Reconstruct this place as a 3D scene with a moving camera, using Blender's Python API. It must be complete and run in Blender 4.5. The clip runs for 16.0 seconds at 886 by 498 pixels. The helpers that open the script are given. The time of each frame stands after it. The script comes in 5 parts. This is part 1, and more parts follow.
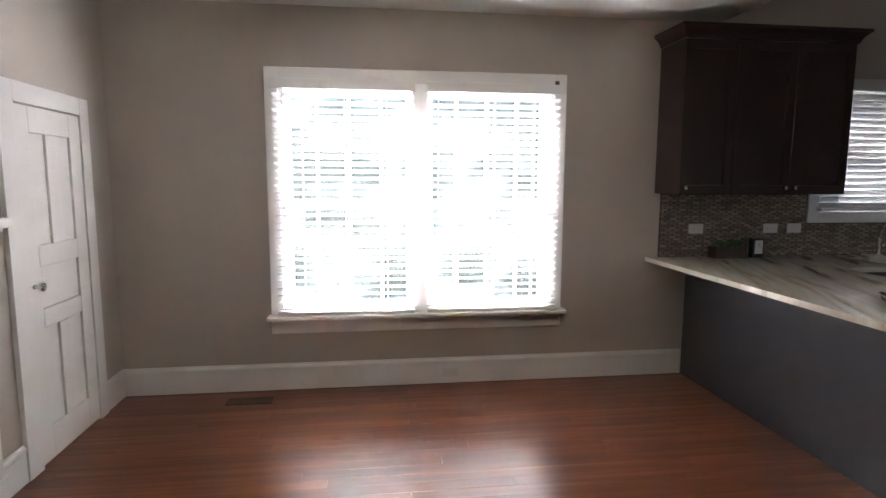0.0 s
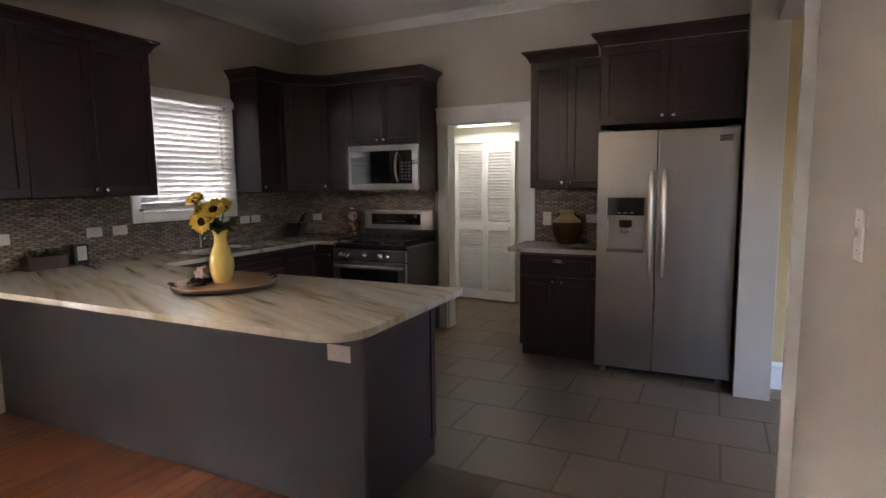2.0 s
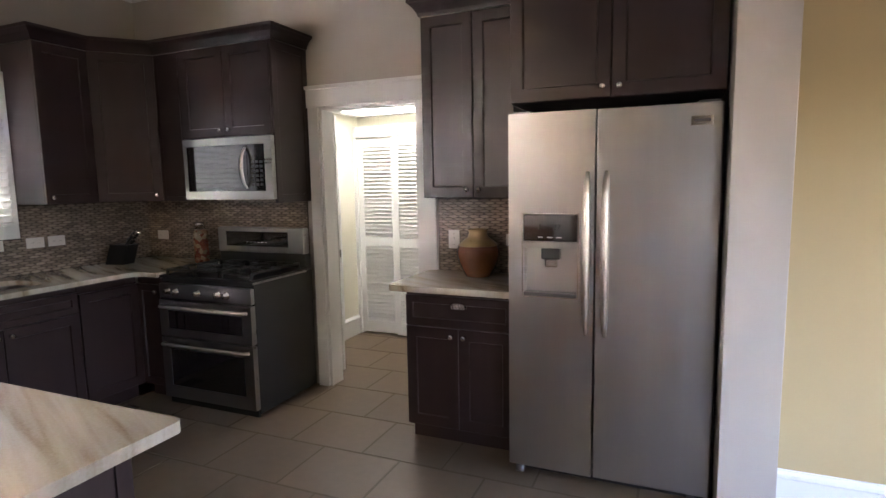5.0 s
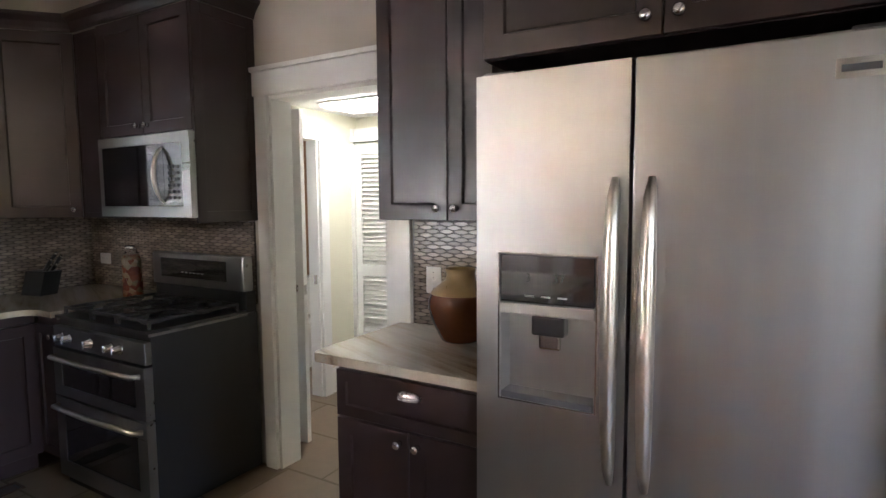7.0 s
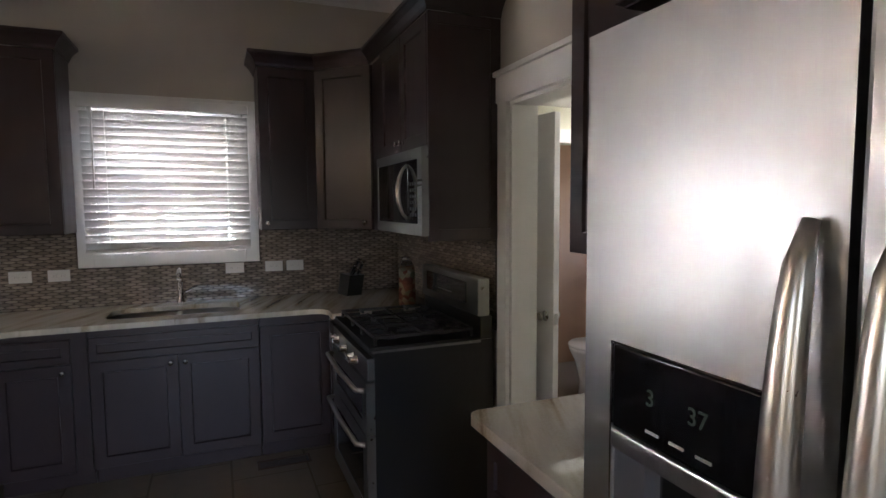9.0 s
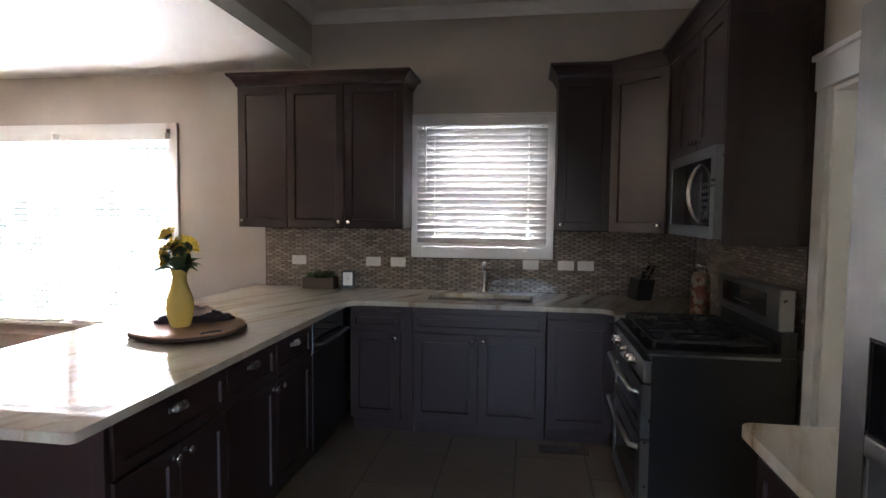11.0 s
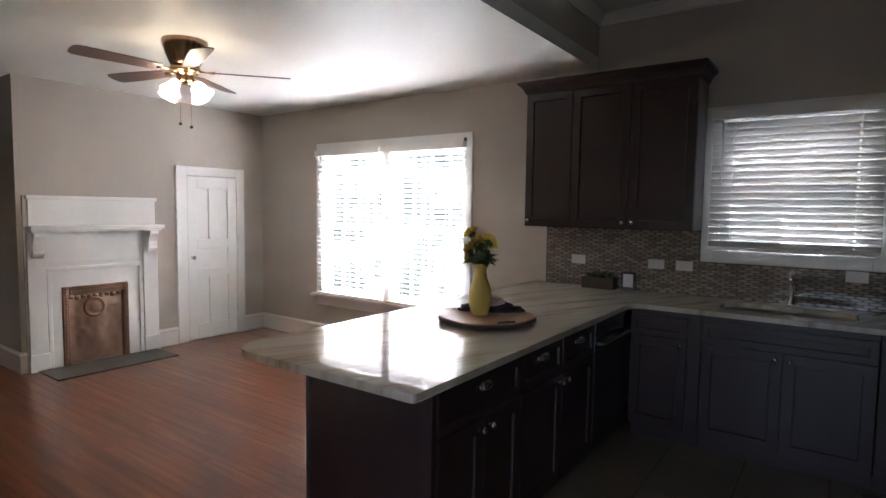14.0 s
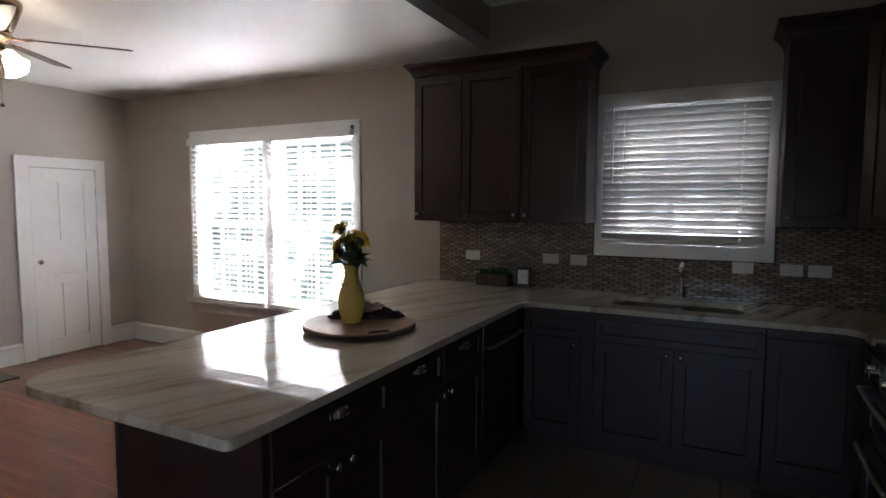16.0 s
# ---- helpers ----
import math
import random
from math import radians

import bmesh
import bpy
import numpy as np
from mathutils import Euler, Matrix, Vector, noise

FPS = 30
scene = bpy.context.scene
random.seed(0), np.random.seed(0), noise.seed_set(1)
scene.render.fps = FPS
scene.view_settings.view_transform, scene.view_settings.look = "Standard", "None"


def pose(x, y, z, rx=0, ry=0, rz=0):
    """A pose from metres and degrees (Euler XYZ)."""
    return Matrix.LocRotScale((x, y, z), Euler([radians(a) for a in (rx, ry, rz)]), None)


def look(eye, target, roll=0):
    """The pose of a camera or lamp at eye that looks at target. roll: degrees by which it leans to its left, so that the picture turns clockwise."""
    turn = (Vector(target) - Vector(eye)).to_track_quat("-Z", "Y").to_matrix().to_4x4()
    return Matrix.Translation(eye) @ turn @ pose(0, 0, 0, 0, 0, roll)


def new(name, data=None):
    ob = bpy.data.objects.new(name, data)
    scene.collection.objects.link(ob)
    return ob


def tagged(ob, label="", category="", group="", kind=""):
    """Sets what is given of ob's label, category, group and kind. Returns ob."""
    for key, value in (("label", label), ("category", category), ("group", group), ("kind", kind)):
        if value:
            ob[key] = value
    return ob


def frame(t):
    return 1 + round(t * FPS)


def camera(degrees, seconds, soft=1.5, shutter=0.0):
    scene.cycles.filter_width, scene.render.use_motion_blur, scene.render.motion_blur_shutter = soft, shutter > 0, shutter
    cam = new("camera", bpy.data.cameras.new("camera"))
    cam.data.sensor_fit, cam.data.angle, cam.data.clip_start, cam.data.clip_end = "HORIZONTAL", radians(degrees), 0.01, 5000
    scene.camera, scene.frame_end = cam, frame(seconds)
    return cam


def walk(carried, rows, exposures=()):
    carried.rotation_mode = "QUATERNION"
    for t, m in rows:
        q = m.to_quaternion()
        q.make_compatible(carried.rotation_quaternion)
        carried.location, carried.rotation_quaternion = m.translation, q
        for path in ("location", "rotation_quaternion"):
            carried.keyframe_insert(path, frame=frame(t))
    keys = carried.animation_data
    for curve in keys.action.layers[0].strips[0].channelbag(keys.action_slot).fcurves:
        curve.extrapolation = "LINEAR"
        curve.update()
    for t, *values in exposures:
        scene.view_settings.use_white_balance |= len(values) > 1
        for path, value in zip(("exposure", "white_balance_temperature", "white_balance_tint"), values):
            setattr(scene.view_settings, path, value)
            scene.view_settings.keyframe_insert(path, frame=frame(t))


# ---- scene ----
cam = camera(76.8, 16.0)
PATH = [
    (0, (0.653, 0.707, 1.481), (0.907, 2.676, 1.238), 0.2),
    (0.5, (0.875, 0.567, 1.419), (1.563, 2.432, 1.203), -0.0),
    (1, (0.995, 0.558, 1.383), (2.103, 2.21, 1.174), -0.1),
    (1.5, (1.033, 0.578, 1.426), (2.624, 1.769, 1.202), -0.5),
    (2, (1.117, 0.518, 1.456), (2.903, 1.386, 1.222), -0.7),
    (2.5, (1.3, 0.453, 1.446), (3.109, 1.275, 1.216), -0.9),
    (3, (1.474, 0.468, 1.466), (3.282, 1.29, 1.229), -0.8),
    (3.5, (1.732, 0.519, 1.496), (3.553, 1.31, 1.259), -0.8),
    (4, (2.068, 0.56, 1.468), (3.901, 1.323, 1.232), -0.8),
    (4.5, (2.407, 0.581, 1.433), (4.241, 1.347, 1.205), -0.8),
    (5, (2.746, 0.534, 1.495), (4.573, 1.312, 1.257), -1.0),
    (5.2, (2.894, 0.504, 1.471), (4.716, 1.298, 1.245), -0.9),
    (7.3, (4.161, 0.61, 1.484), (5.834, 1.69, 1.299), -0.6),
    (7.5, (4.265, 0.609, 1.521), (5.904, 1.74, 1.329), -0.8),
    (8, (4.477, 0.543, 1.512), (6.023, 1.8, 1.343), -0.6),
    (8.5, (4.673, 0.482, 1.515), (5.726, 2.175, 1.356), -0.6),
    (9, (4.826, 0.55, 1.547), (5.573, 2.399, 1.39), -0.4),
    (9.2, (4.893, 0.56, 1.537), (5.513, 2.456, 1.384), -0.2),
    (11.3, (4.912, 0.337, 1.504), (4.477, 2.285, 1.378), 0.4),
    (11.5, (4.871, 0.303, 1.511), (4.343, 2.227, 1.376), 0.3),
    (12, (4.849, 0.281, 1.517), (4.068, 2.117, 1.376), 0.6),
    (12.5, (4.85, 0.258, 1.535), (3.882, 2.002, 1.385), 0.6),
    (13, (4.846, 0.26, 1.531), (3.777, 1.944, 1.386), 0.7),
    (13.5, (4.839, 0.267, 1.522), (3.72, 1.919, 1.376), 0.8),
    (14, (4.826, 0.273, 1.517), (3.672, 1.9, 1.375), 0.8),
    (14.5, (4.829, 0.286, 1.519), (3.648, 1.893, 1.375), 0.8),
    (15, (4.845, 0.382, 1.512), (3.66, 1.986, 1.366), 0.8),
    (15.5, (4.846, 0.549, 1.494), (3.690, 2.174, 1.347), 0.7),
    (16, (4.822, 0.698, 1.508), (3.924, 2.478, 1.351), 0.3),
]
EXPOSURES = [(0.0, 3.8, 5800, 18), (0.5, 3.3, 5800, 18), (1.0, 3.0, 6000, 20), (1.5, 3.45, 6200, 21), (2.0, 4.4, 6200, 20), (2.5, 4.7, 6200, 20), (3.5, 5.05, 6200, 20),
             (5.0, 5.5, 6100, 22), (7.3, 5.45, 5900, 18), (8.5, 4.95, 5900, 18), (9.2, 4.75, 6000, 20), (11.3, 4.85, 5800, 18), (12.0, 4.8, 5700, 17), (12.5, 4.6, 5700, 17), (14.5, 3.7, 5700, 16), (16.0, 3.4, 5700, 16)]
walk(cam, [(t, look(eye, target, roll)) for t, eye, target, roll in PATH], EXPOSURES)

# ---- world, sun, lamps ----
world = bpy.data.worlds.new("world")
scene.world = world
world.use_nodes = True
wn = world.node_tree
sky = wn.nodes.new("ShaderNodeTexSky")
sky.sky_type = "NISHITA"
sky.sun_disc = False
sky.dust_density, sky.ozone_density = 5.0, 0.3
SUN_EL, SUN_ROT = radians(40), radians(-10)
sky.sun_elevation, sky.sun_rotation = SUN_EL, SUN_ROT
wn.nodes["Background"].inputs["Strength"].default_value = 0.15
wn.links.new(sky.outputs["Color"], wn.nodes["Background"].inputs["Color"])
sun = new("sun", bpy.data.lights.new("sun", "SUN"))
sun.data.energy, sun.data.angle, sun.data.color = 4.0, radians(0.5), (1.0, 0.95, 0.88)
sun.matrix_world = look((0, 0, 0), (-math.sin(SUN_ROT) * math.cos(SUN_EL), -math.cos(SUN_ROT) * math.cos(SUN_EL), -math.sin(SUN_EL)))


def fill_light(name, size_x, size_y, at, watts, color):
    """An area lamp in an unseen opening, added to brighten a room."""
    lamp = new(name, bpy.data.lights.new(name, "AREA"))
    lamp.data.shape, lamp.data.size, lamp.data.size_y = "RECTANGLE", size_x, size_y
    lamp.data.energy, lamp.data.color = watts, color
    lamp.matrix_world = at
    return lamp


# added fill lamps at two assumed, unseen openings of the next room
fill_light("fill_light_back_room_west", 1.5, 1.6, pose(1.93, -1.4, 1.35, 0, -90, 0), 0.25, (1.0, 0.92, 0.80))
fill_light("fill_light_back_room_south", 1.6, 1.5, pose(4.65, -3.01, 1.35, 90, 0, 0), 0.38, (1.0, 0.92, 0.80))
# added fill lamp for the bathroom; its opening is assumed and out of view
fill_light("fill_light_bathroom", 0.7, 0.7, pose(8.57, 4.35, 1.55, 0, 90, 0), 0.2, (1.0, 0.95, 0.88))


# ---- materials ----
def material(name, color, rough=0.5, metal=0.0, spots=0.12, size=6.0, bump=0.0, bump_size=60.0, coat=0.0, stretch=(1, 1, 1), per_object=0.0, per_island=0.0, fine=0.06):
    """A surface with variation at two scales: broad stains and fine grain."""
    m = bpy.data.materials.new(name)
    m.use_nodes = True
    nt = m.node_tree
    nodes, links = nt.nodes, nt.links
    p = nodes["Principled BSDF"]
    p.inputs["Metallic"].default_value = metal
    p.inputs["Coat Weight"].default_value = coat
    p.inputs["Coat Roughness"].default_value = 0.08
    tc = nodes.new("ShaderNodeTexCoord")
    mp = nodes.new("ShaderNodeMapping")
    mp.inputs["Scale"].default_value = stretch
    links.new(tc.outputs["Object"], mp.inputs["Vector"])
    n1 = nodes.new("ShaderNodeTexNoise")
    n1.inputs["Scale"].default_value, n1.inputs["Detail"].default_value = size, 5
    n2 = nodes.new("ShaderNodeTexNoise")
    n2.inputs["Scale"].default_value, n2.inputs["Detail"].default_value = bump_size, 3
    for n in (n1, n2):
        links.new(mp.outputs["Vector"], n.inputs["Vector"])
    hsv = nodes.new("ShaderNodeHueSaturation")
    hsv.inputs["Color"].default_value = (*color, 1)
    add = nodes.new("ShaderNodeMath")
    add.operation = "MULTIPLY_ADD"
    add.inputs[1].default_value, add.inputs[2].default_value = spots * 2, 1 - spots - fine
    links.new(n1.outputs["Fac"], add.inputs[0])
    add2 = nodes.new("ShaderNodeMath")
    add2.operation = "MULTIPLY_ADD"
    add2.inputs[1].default_value = fine * 2
    links.new(n2.outputs["Fac"], add2.inputs[0])
    links.new(add.outputs[0], add2.inputs[2])
    last = add2
    if per_object or per_island:
        src = nodes.new("ShaderNodeObjectInfo") if per_object else nodes.new("ShaderNodeNewGeometry")
        out = src.outputs["Random"] if per_object else src.outputs["Random Per Island"]
        k = per_object or per_island
        var = nodes.new("ShaderNodeMath")
        var.operation = "MULTIPLY_ADD"
        var.inputs[1].default_value, var.inputs[2].default_value = k * 2, 1 - k
        links.new(out, var.inputs[0])
        mul = nodes.new("ShaderNodeMath")
        mul.operation = "MULTIPLY"
        links.new(last.outputs[0], mul.inputs[0])
        links.new(var.outputs[0], mul.inputs[1])
        last = mul
    links.new(last.outputs[0], hsv.inputs["Value"])
    links.new(hsv.outputs["Color"], p.inputs["Base Color"])
    rr = nodes.new("ShaderNodeMath")
    rr.operation = "MULTIPLY_ADD"
    rr.inputs[1].default_value, rr.inputs[2].default_value = rough * 0.5, rough * 0.75
    links.new(n1.outputs["Fac"], rr.inputs[0])
    links.new(rr.outputs[0], p.inputs["Roughness"])
    if bump:
        b = nodes.new("ShaderNodeBump")
        b.inputs["Strength"].default_value, b.inputs["Distance"].default_value = bump, 0.004
        links.new(n2.outputs["Fac"], b.inputs["Height"])
        links.new(b.outputs["Normal"], p.inputs["Normal"])
    return m


def ramp_material(name, stops, rough, build, metal=0.0, bump=0.0, coat=0.0):
    """A surface whose colour runs through stops by the value that build(nodes, links, vector) gives."""
    m = bpy.data.materials.new(name)
    m.use_nodes = True
    nodes, links = m.node_tree.nodes, m.node_tree.links
    p = nodes["Principled BSDF"]
    p.inputs["Metallic"].default_value, p.inputs["Roughness"].default_value = metal, rough
    p.inputs["Coat Weight"].default_value = coat
    tc = nodes.new("ShaderNodeTexCoord")
    value = build(nodes, links, tc.outputs["Object"])
    ramp = nodes.new("ShaderNodeValToRGB")
    while len(ramp.color_ramp.elements) < len(stops):
        ramp.color_ramp.elements.new(0.5)
    for e, (at, c) in zip(ramp.color_ramp.elements, stops):
        e.position, e.color = at, (*c, 1)
    links.new(value, ramp.inputs["Fac"])
    links.new(ramp.outputs["Color"], p.inputs["Base Color"])
    if bump:
        b = nodes.new("ShaderNodeBump")
        b.inputs["Strength"].default_value, b.inputs["Distance"].default_value = bump, 0.002
        links.new(value, b.inputs["Height"])
        links.new(b.outputs["Normal"], p.inputs["Normal"])
    return m


def stone_veins(nodes, links, vector):
    """Broad slanting bands with thin streaks in them, bent by slow noise, and fine speckle."""
    turn = nodes.new("ShaderNodeMapping")
    turn.inputs["Rotation"].default_value = (0, 0, radians(-67))
    links.new(vector, turn.inputs["Vector"])

    def layer(stretch, scale, detail, bend):
        mp = nodes.new("ShaderNodeMapping")
        mp.inputs["Scale"].default_value = (*stretch, 1)
        links.new(turn.outputs["Vector"], mp.inputs["Vector"])
        n = nodes.new("ShaderNodeTexNoise")
        n.inputs["Scale"].default_value, n.inputs["Detail"].default_value, n.inputs["Distortion"].default_value = scale, detail, bend
        links.new(mp.outputs["Vector"], n.inputs["Vector"])
        return n.outputs["Fac"]

    def blend(value, weight, base):
        mix = nodes.new("ShaderNodeMath")
        mix.operation = "MULTIPLY_ADD"
        mix.inputs[1].default_value = weight
        links.new(value, mix.inputs[0])
        if base is None:
            mix.inputs[2].default_value = 0.0
        else:
            links.new(base, mix.inputs[2])
        return mix.outputs[0]

    out = blend(layer((0.5, 3.0), 1.6, 7, 1.0), 0.62, None)
    out = blend(layer((0.7, 9.0), 2.2, 6, 0.6), 0.40, out)
    sp = nodes.new("ShaderNodeTexNoise")
    sp.inputs["Scale"].default_value, sp.inputs["Detail"].default_value = 130, 3
    links.new(vector, sp.inputs["Vector"])
    return blend(sp.outputs["Fac"], 0.10, out)


def plank_grain(nodes, links, vector):
    """Grain along x, shifted from board to board."""
    info = nodes.new("ShaderNodeObjectInfo")
    geo = nodes.new("ShaderNodeNewGeometry")
    shift = nodes.new("ShaderNodeMath")
    shift.operation = "MULTIPLY_ADD"
    shift.inputs[1].default_value = 37
    links.new(info.outputs["Random"], shift.inputs[0])
    links.new(geo.outputs["Random Per Island"], shift.inputs[2])
    comb = nodes.new("ShaderNodeCombineXYZ")
    links.new(shift.outputs[0], comb.inputs["Z"])
    va = nodes.new("ShaderNodeVectorMath")
    va.operation = "ADD"
    links.new(vector, va.inputs[0])
    links.new(comb.outputs[0], va.inputs[1])
    mp = nodes.new("ShaderNodeMapping")
    mp.inputs["Scale"].default_value = (0.9, 15, 1)
    links.new(va.outputs[0], mp.inputs["Vector"])
    n = nodes.new("ShaderNodeTexNoise")
    n.inputs["Scale"].default_value, n.inputs["Detail"].default_value = 1.6, 3
    links.new(mp.outputs["Vector"], n.inputs["Vector"])
    rnd = nodes.new("ShaderNodeMath")
    rnd.operation = "ADD"
    links.new(info.outputs["Random"], rnd.inputs[0])
    links.new(geo.outputs["Random Per Island"], rnd.inputs[1])
    fr = nodes.new("ShaderNodeMath")
    fr.operation = "FRACT"
    links.new(rnd.outputs[0], fr.inputs[0])
    mix = nodes.new("ShaderNodeMath")
    mix.operation = "MULTIPLY_ADD"
    mix.inputs[1].default_value = 0.26
    links.new(fr.outputs[0], mix.inputs[0])
    links.new(n.outputs["Fac"], mix.inputs[2])
    return mix.outputs[0]


def glow(name, color, strength):
    m = bpy.data.materials.new(name)
    m.use_nodes = True
    p = m.node_tree.nodes["Principled BSDF"]
    p.inputs["Base Color"].default_value = (*color, 1)
    p.inputs["Emission Color"].default_value = (*color, 1)
    p.inputs["Emission Strength"].default_value = strength
    return m


def glass(name, color=(1, 1, 1), rough=0.0):
    m = bpy.data.materials.new(name)
    m.use_nodes = True
    p = m.node_tree.nodes["Principled BSDF"]
    p.inputs["Base Color"].default_value = (*color, 1)
    p.inputs["Roughness"].default_value = rough
    p.inputs["Transmission Weight"].default_value = 1.0
    p.inputs["IOR"].default_value = 1.45
    return m


PAINT = material("greige_paint", (0.47, 0.43, 0.38), 0.75, spots=0.04, size=2.5, bump=0.08, bump_size=220, fine=0.02)
YELLOW = material("ochre_paint", (0.47, 0.365, 0.19), 0.7, spots=0.05, size=2.5, bump=0.08, bump_size=220, fine=0.02)
CREAM = material("cream_paint", (0.72, 0.70, 0.57), 0.7, spots=0.04, size=2.5, bump=0.06, bump_size=220, fine=0.02)
BROWN = material("brown_paint", (0.30, 0.18, 0.10), 0.7, spots=0.05, size=2.5, bump=0.06, bump_size=220)
WHITE = material("white_trim_paint", (0.78, 0.78, 0.76), 0.38, spots=0.03, size=4, bump=0.05, bump_size=90, fine=0.02)
CEIL = material("ceiling_paint", (0.76, 0.75, 0.72), 0.42, spots=0.03, size=1.6, bump=0.06, bump_size=40, fine=0.02)
ESPRESSO = material("espresso_wood", (0.033, 0.018, 0.0175), 0.32, spots=0.16, size=3.0, bump=0.03, bump_size=60, stretch=(6, 6, 0.5), fine=0.08)
PANEL = material("dark_panel_paint", (0.038, 0.037, 0.042), 0.42, spots=0.15, size=2.0, bump=0.05, bump_size=60, stretch=(3, 3, 0.5))
GRANITE = ramp_material("granite", [(0.38, (0.17, 0.125, 0.085)), (0.445, (0.36, 0.295, 0.215)), (0.51, (0.47, 0.42, 0.34)), (0.60, (0.56, 0.52, 0.45)), (0.74, (0.46, 0.43, 0.38))], 0.015, stone_veins)
FLOORWOOD = ramp_material("pine_boards", [(0.28, (0.075, 0.024, 0.012)), (0.50, (0.125, 0.040, 0.018)), (0.66, (0.158, 0.053, 0.023)), (0.88, (0.22, 0.082, 0.038))], 0.29, plank_grain)
TILE = material("slate_tile", (0.178, 0.130, 0.084), 0.46, spots=0.22, size=3.0, bump=0.14, bump_size=18, per_object=0.08, fine=0.10)
GROUT = material("grout", (0.145, 0.114, 0.077), 0.85, spots=0.2, size=9, bump=0.2)
STEEL = material("brushed_steel", (0.39, 0.38, 0.372), 0.33, metal=1.0, spots=0.05, size=2, bump=0.035, bump_size=30, stretch=(14, 14, 0.25), fine=0.03)
STEEL_GREY = material("grey_brushed_steel", (0.30, 0.295, 0.29), 0.30, metal=1.0, spots=0.05, size=2, bump=0.035, bump_size=30, stretch=(0.25, 14, 14), fine=0.03)
CHROME = material("polished_metal", (0.72, 0.71, 0.69), 0.14, metal=1.0, spots=0.04, size=20, fine=0.02)
BLACKGLASS = material("black_glass", (0.008, 0.008, 0.009), 0.05, spots=0.1, size=5, fine=0.02)
BLACK = material("black_enamel", (0.013, 0.013, 0.014), 0.34, spots=0.08, size=3, fine=0.02)
IRON = material("cast_iron", (0.022, 0.021, 0.020), 0.55, spots=0.2, size=30, bump=0.3, bump_size=120)
GRAPHITE = material("grey_plastic", (0.09, 0.09, 0.095), 0.4, spots=0.1, size=9)
MOSAIC = material("glazed_mosaic", (0.285, 0.235, 0.19), 0.13, spots=0.2, size=25, per_object=0.32, fine=0.06)
MOSAIC_REST = material("glazed_mosaic_rest", (0.285, 0.235, 0.19), 0.13, spots=0.2, size=25, per_island=0.32, fine=0.06)
BLACKGLASS.node_tree.nodes["Principled BSDF"].inputs["IOR"].default_value = 2.0
MOSAIC_GROUT = material("dark_grout", (0.075, 0.058, 0.046), 0.8, spots=0.2, size=30, bump=0.2, bump_size=200)
PLATE = material("switch_plastic", (0.72, 0.70, 0.66), 0.35, spots=0.03, size=10)
SLOT = material("socket_slots", (0.30, 0.29, 0.27), 0.5)
SLAT = material("blind_slat", (0.80, 0.80, 0.78), 0.42, spots=0.03, size=6, fine=0.02)
CORD = material("blind_cord", (0.75, 0.74, 0.70), 0.8)
PANE = glass("window_glass")


# ---- mesh helpers ----
def add_box(bm, x0, x1, y0, y1, z0, z1, bevel=0.0, m=None):
    made = bmesh.ops.create_cube(bm, size=1.0)["verts"]
    t = Matrix.Translation(((x0 + x1) / 2, (y0 + y1) / 2, (z0 + z1) / 2)) @ Matrix.Diagonal((x1 - x0, y1 - y0, z1 - z0, 1))
    bmesh.ops.transform(bm, matrix=(m @ t) if m else t, verts=made)
    if bevel:
        edges = list({e for v in made for e in v.link_edges})
        bmesh.ops.bevel(bm, geom=edges, offset=bevel, segments=2, affect="EDGES", profile=0.6)
    return bm


def boxes(*rows, bevel=0.0):
    bm = bmesh.new()
    for r in rows:
        add_box(bm, *r, bevel=bevel)
    return bm


def lathe(profile, n=24, bm=None, m=None):
    """Turns (radius, height) pairs round z."""
    bm = bm or bmesh.new()
    rings = []
    for r, z in profile:
        if r < 1e-5:
            rings.append([bm.verts.new((0, 0, z))])
        else:
            rings.append([bm.verts.new((r * math.cos(2 * math.pi * i / n), r * math.sin(2 * math.pi * i / n), z)) for i in range(n)])
    for a, b in zip(rings, rings[1:]):
        for i in range(n):
            j = (i + 1) % n
            if len(a) == 1 and len(b) == 1:
                continue
            if len(a) == 1:
                bm.faces.new((a[0], b[j], b[i]))
            elif len(b) == 1:
                bm.faces.new((a[i], a[j], b[0]))
            else:
                bm.faces.new((a[i], a[j], b[j], b[i]))
    if m:
        bmesh.ops.transform(bm, matrix=m, verts=[v for ring in rings for v in ring])
    for f in bm.faces:
        f.smooth = True
    return bm


def tube(points, r, n=10, bm=None, flat=1.0):
    """A rod of radius r (or one radius a point) along points; flat squeezes it sideways."""
    bm = bm or bmesh.new()
    pts = [Vector(p) for p in points]
    radii = r if isinstance(r, (list, tuple)) else [r] * len(pts)
    rings, side = [], None
    for i, p in enumerate(pts):
        d = (pts[min(i + 1, len(pts) - 1)] - pts[max(i - 1, 0)]).normalized()
        if side is None:
            side = d.orthogonal().normalized()
        side = (side - d * side.dot(d)).normalized()
        up = d.cross(side)
        rings.append([bm.verts.new(p + (side * math.cos(a) + up * math.sin(a) * flat) * radii[i]) for a in (2 * math.pi * k / n for k in range(n))])
    for a, b in zip(rings, rings[1:]):
        for i in range(n):
            f = bm.faces.new((a[i], a[(i + 1) % n], b[(i + 1) % n], b[i]))
            f.smooth = True
    bm.faces.new(rings[0][::-1])
    bm.faces.new(rings[-1])
    return bm


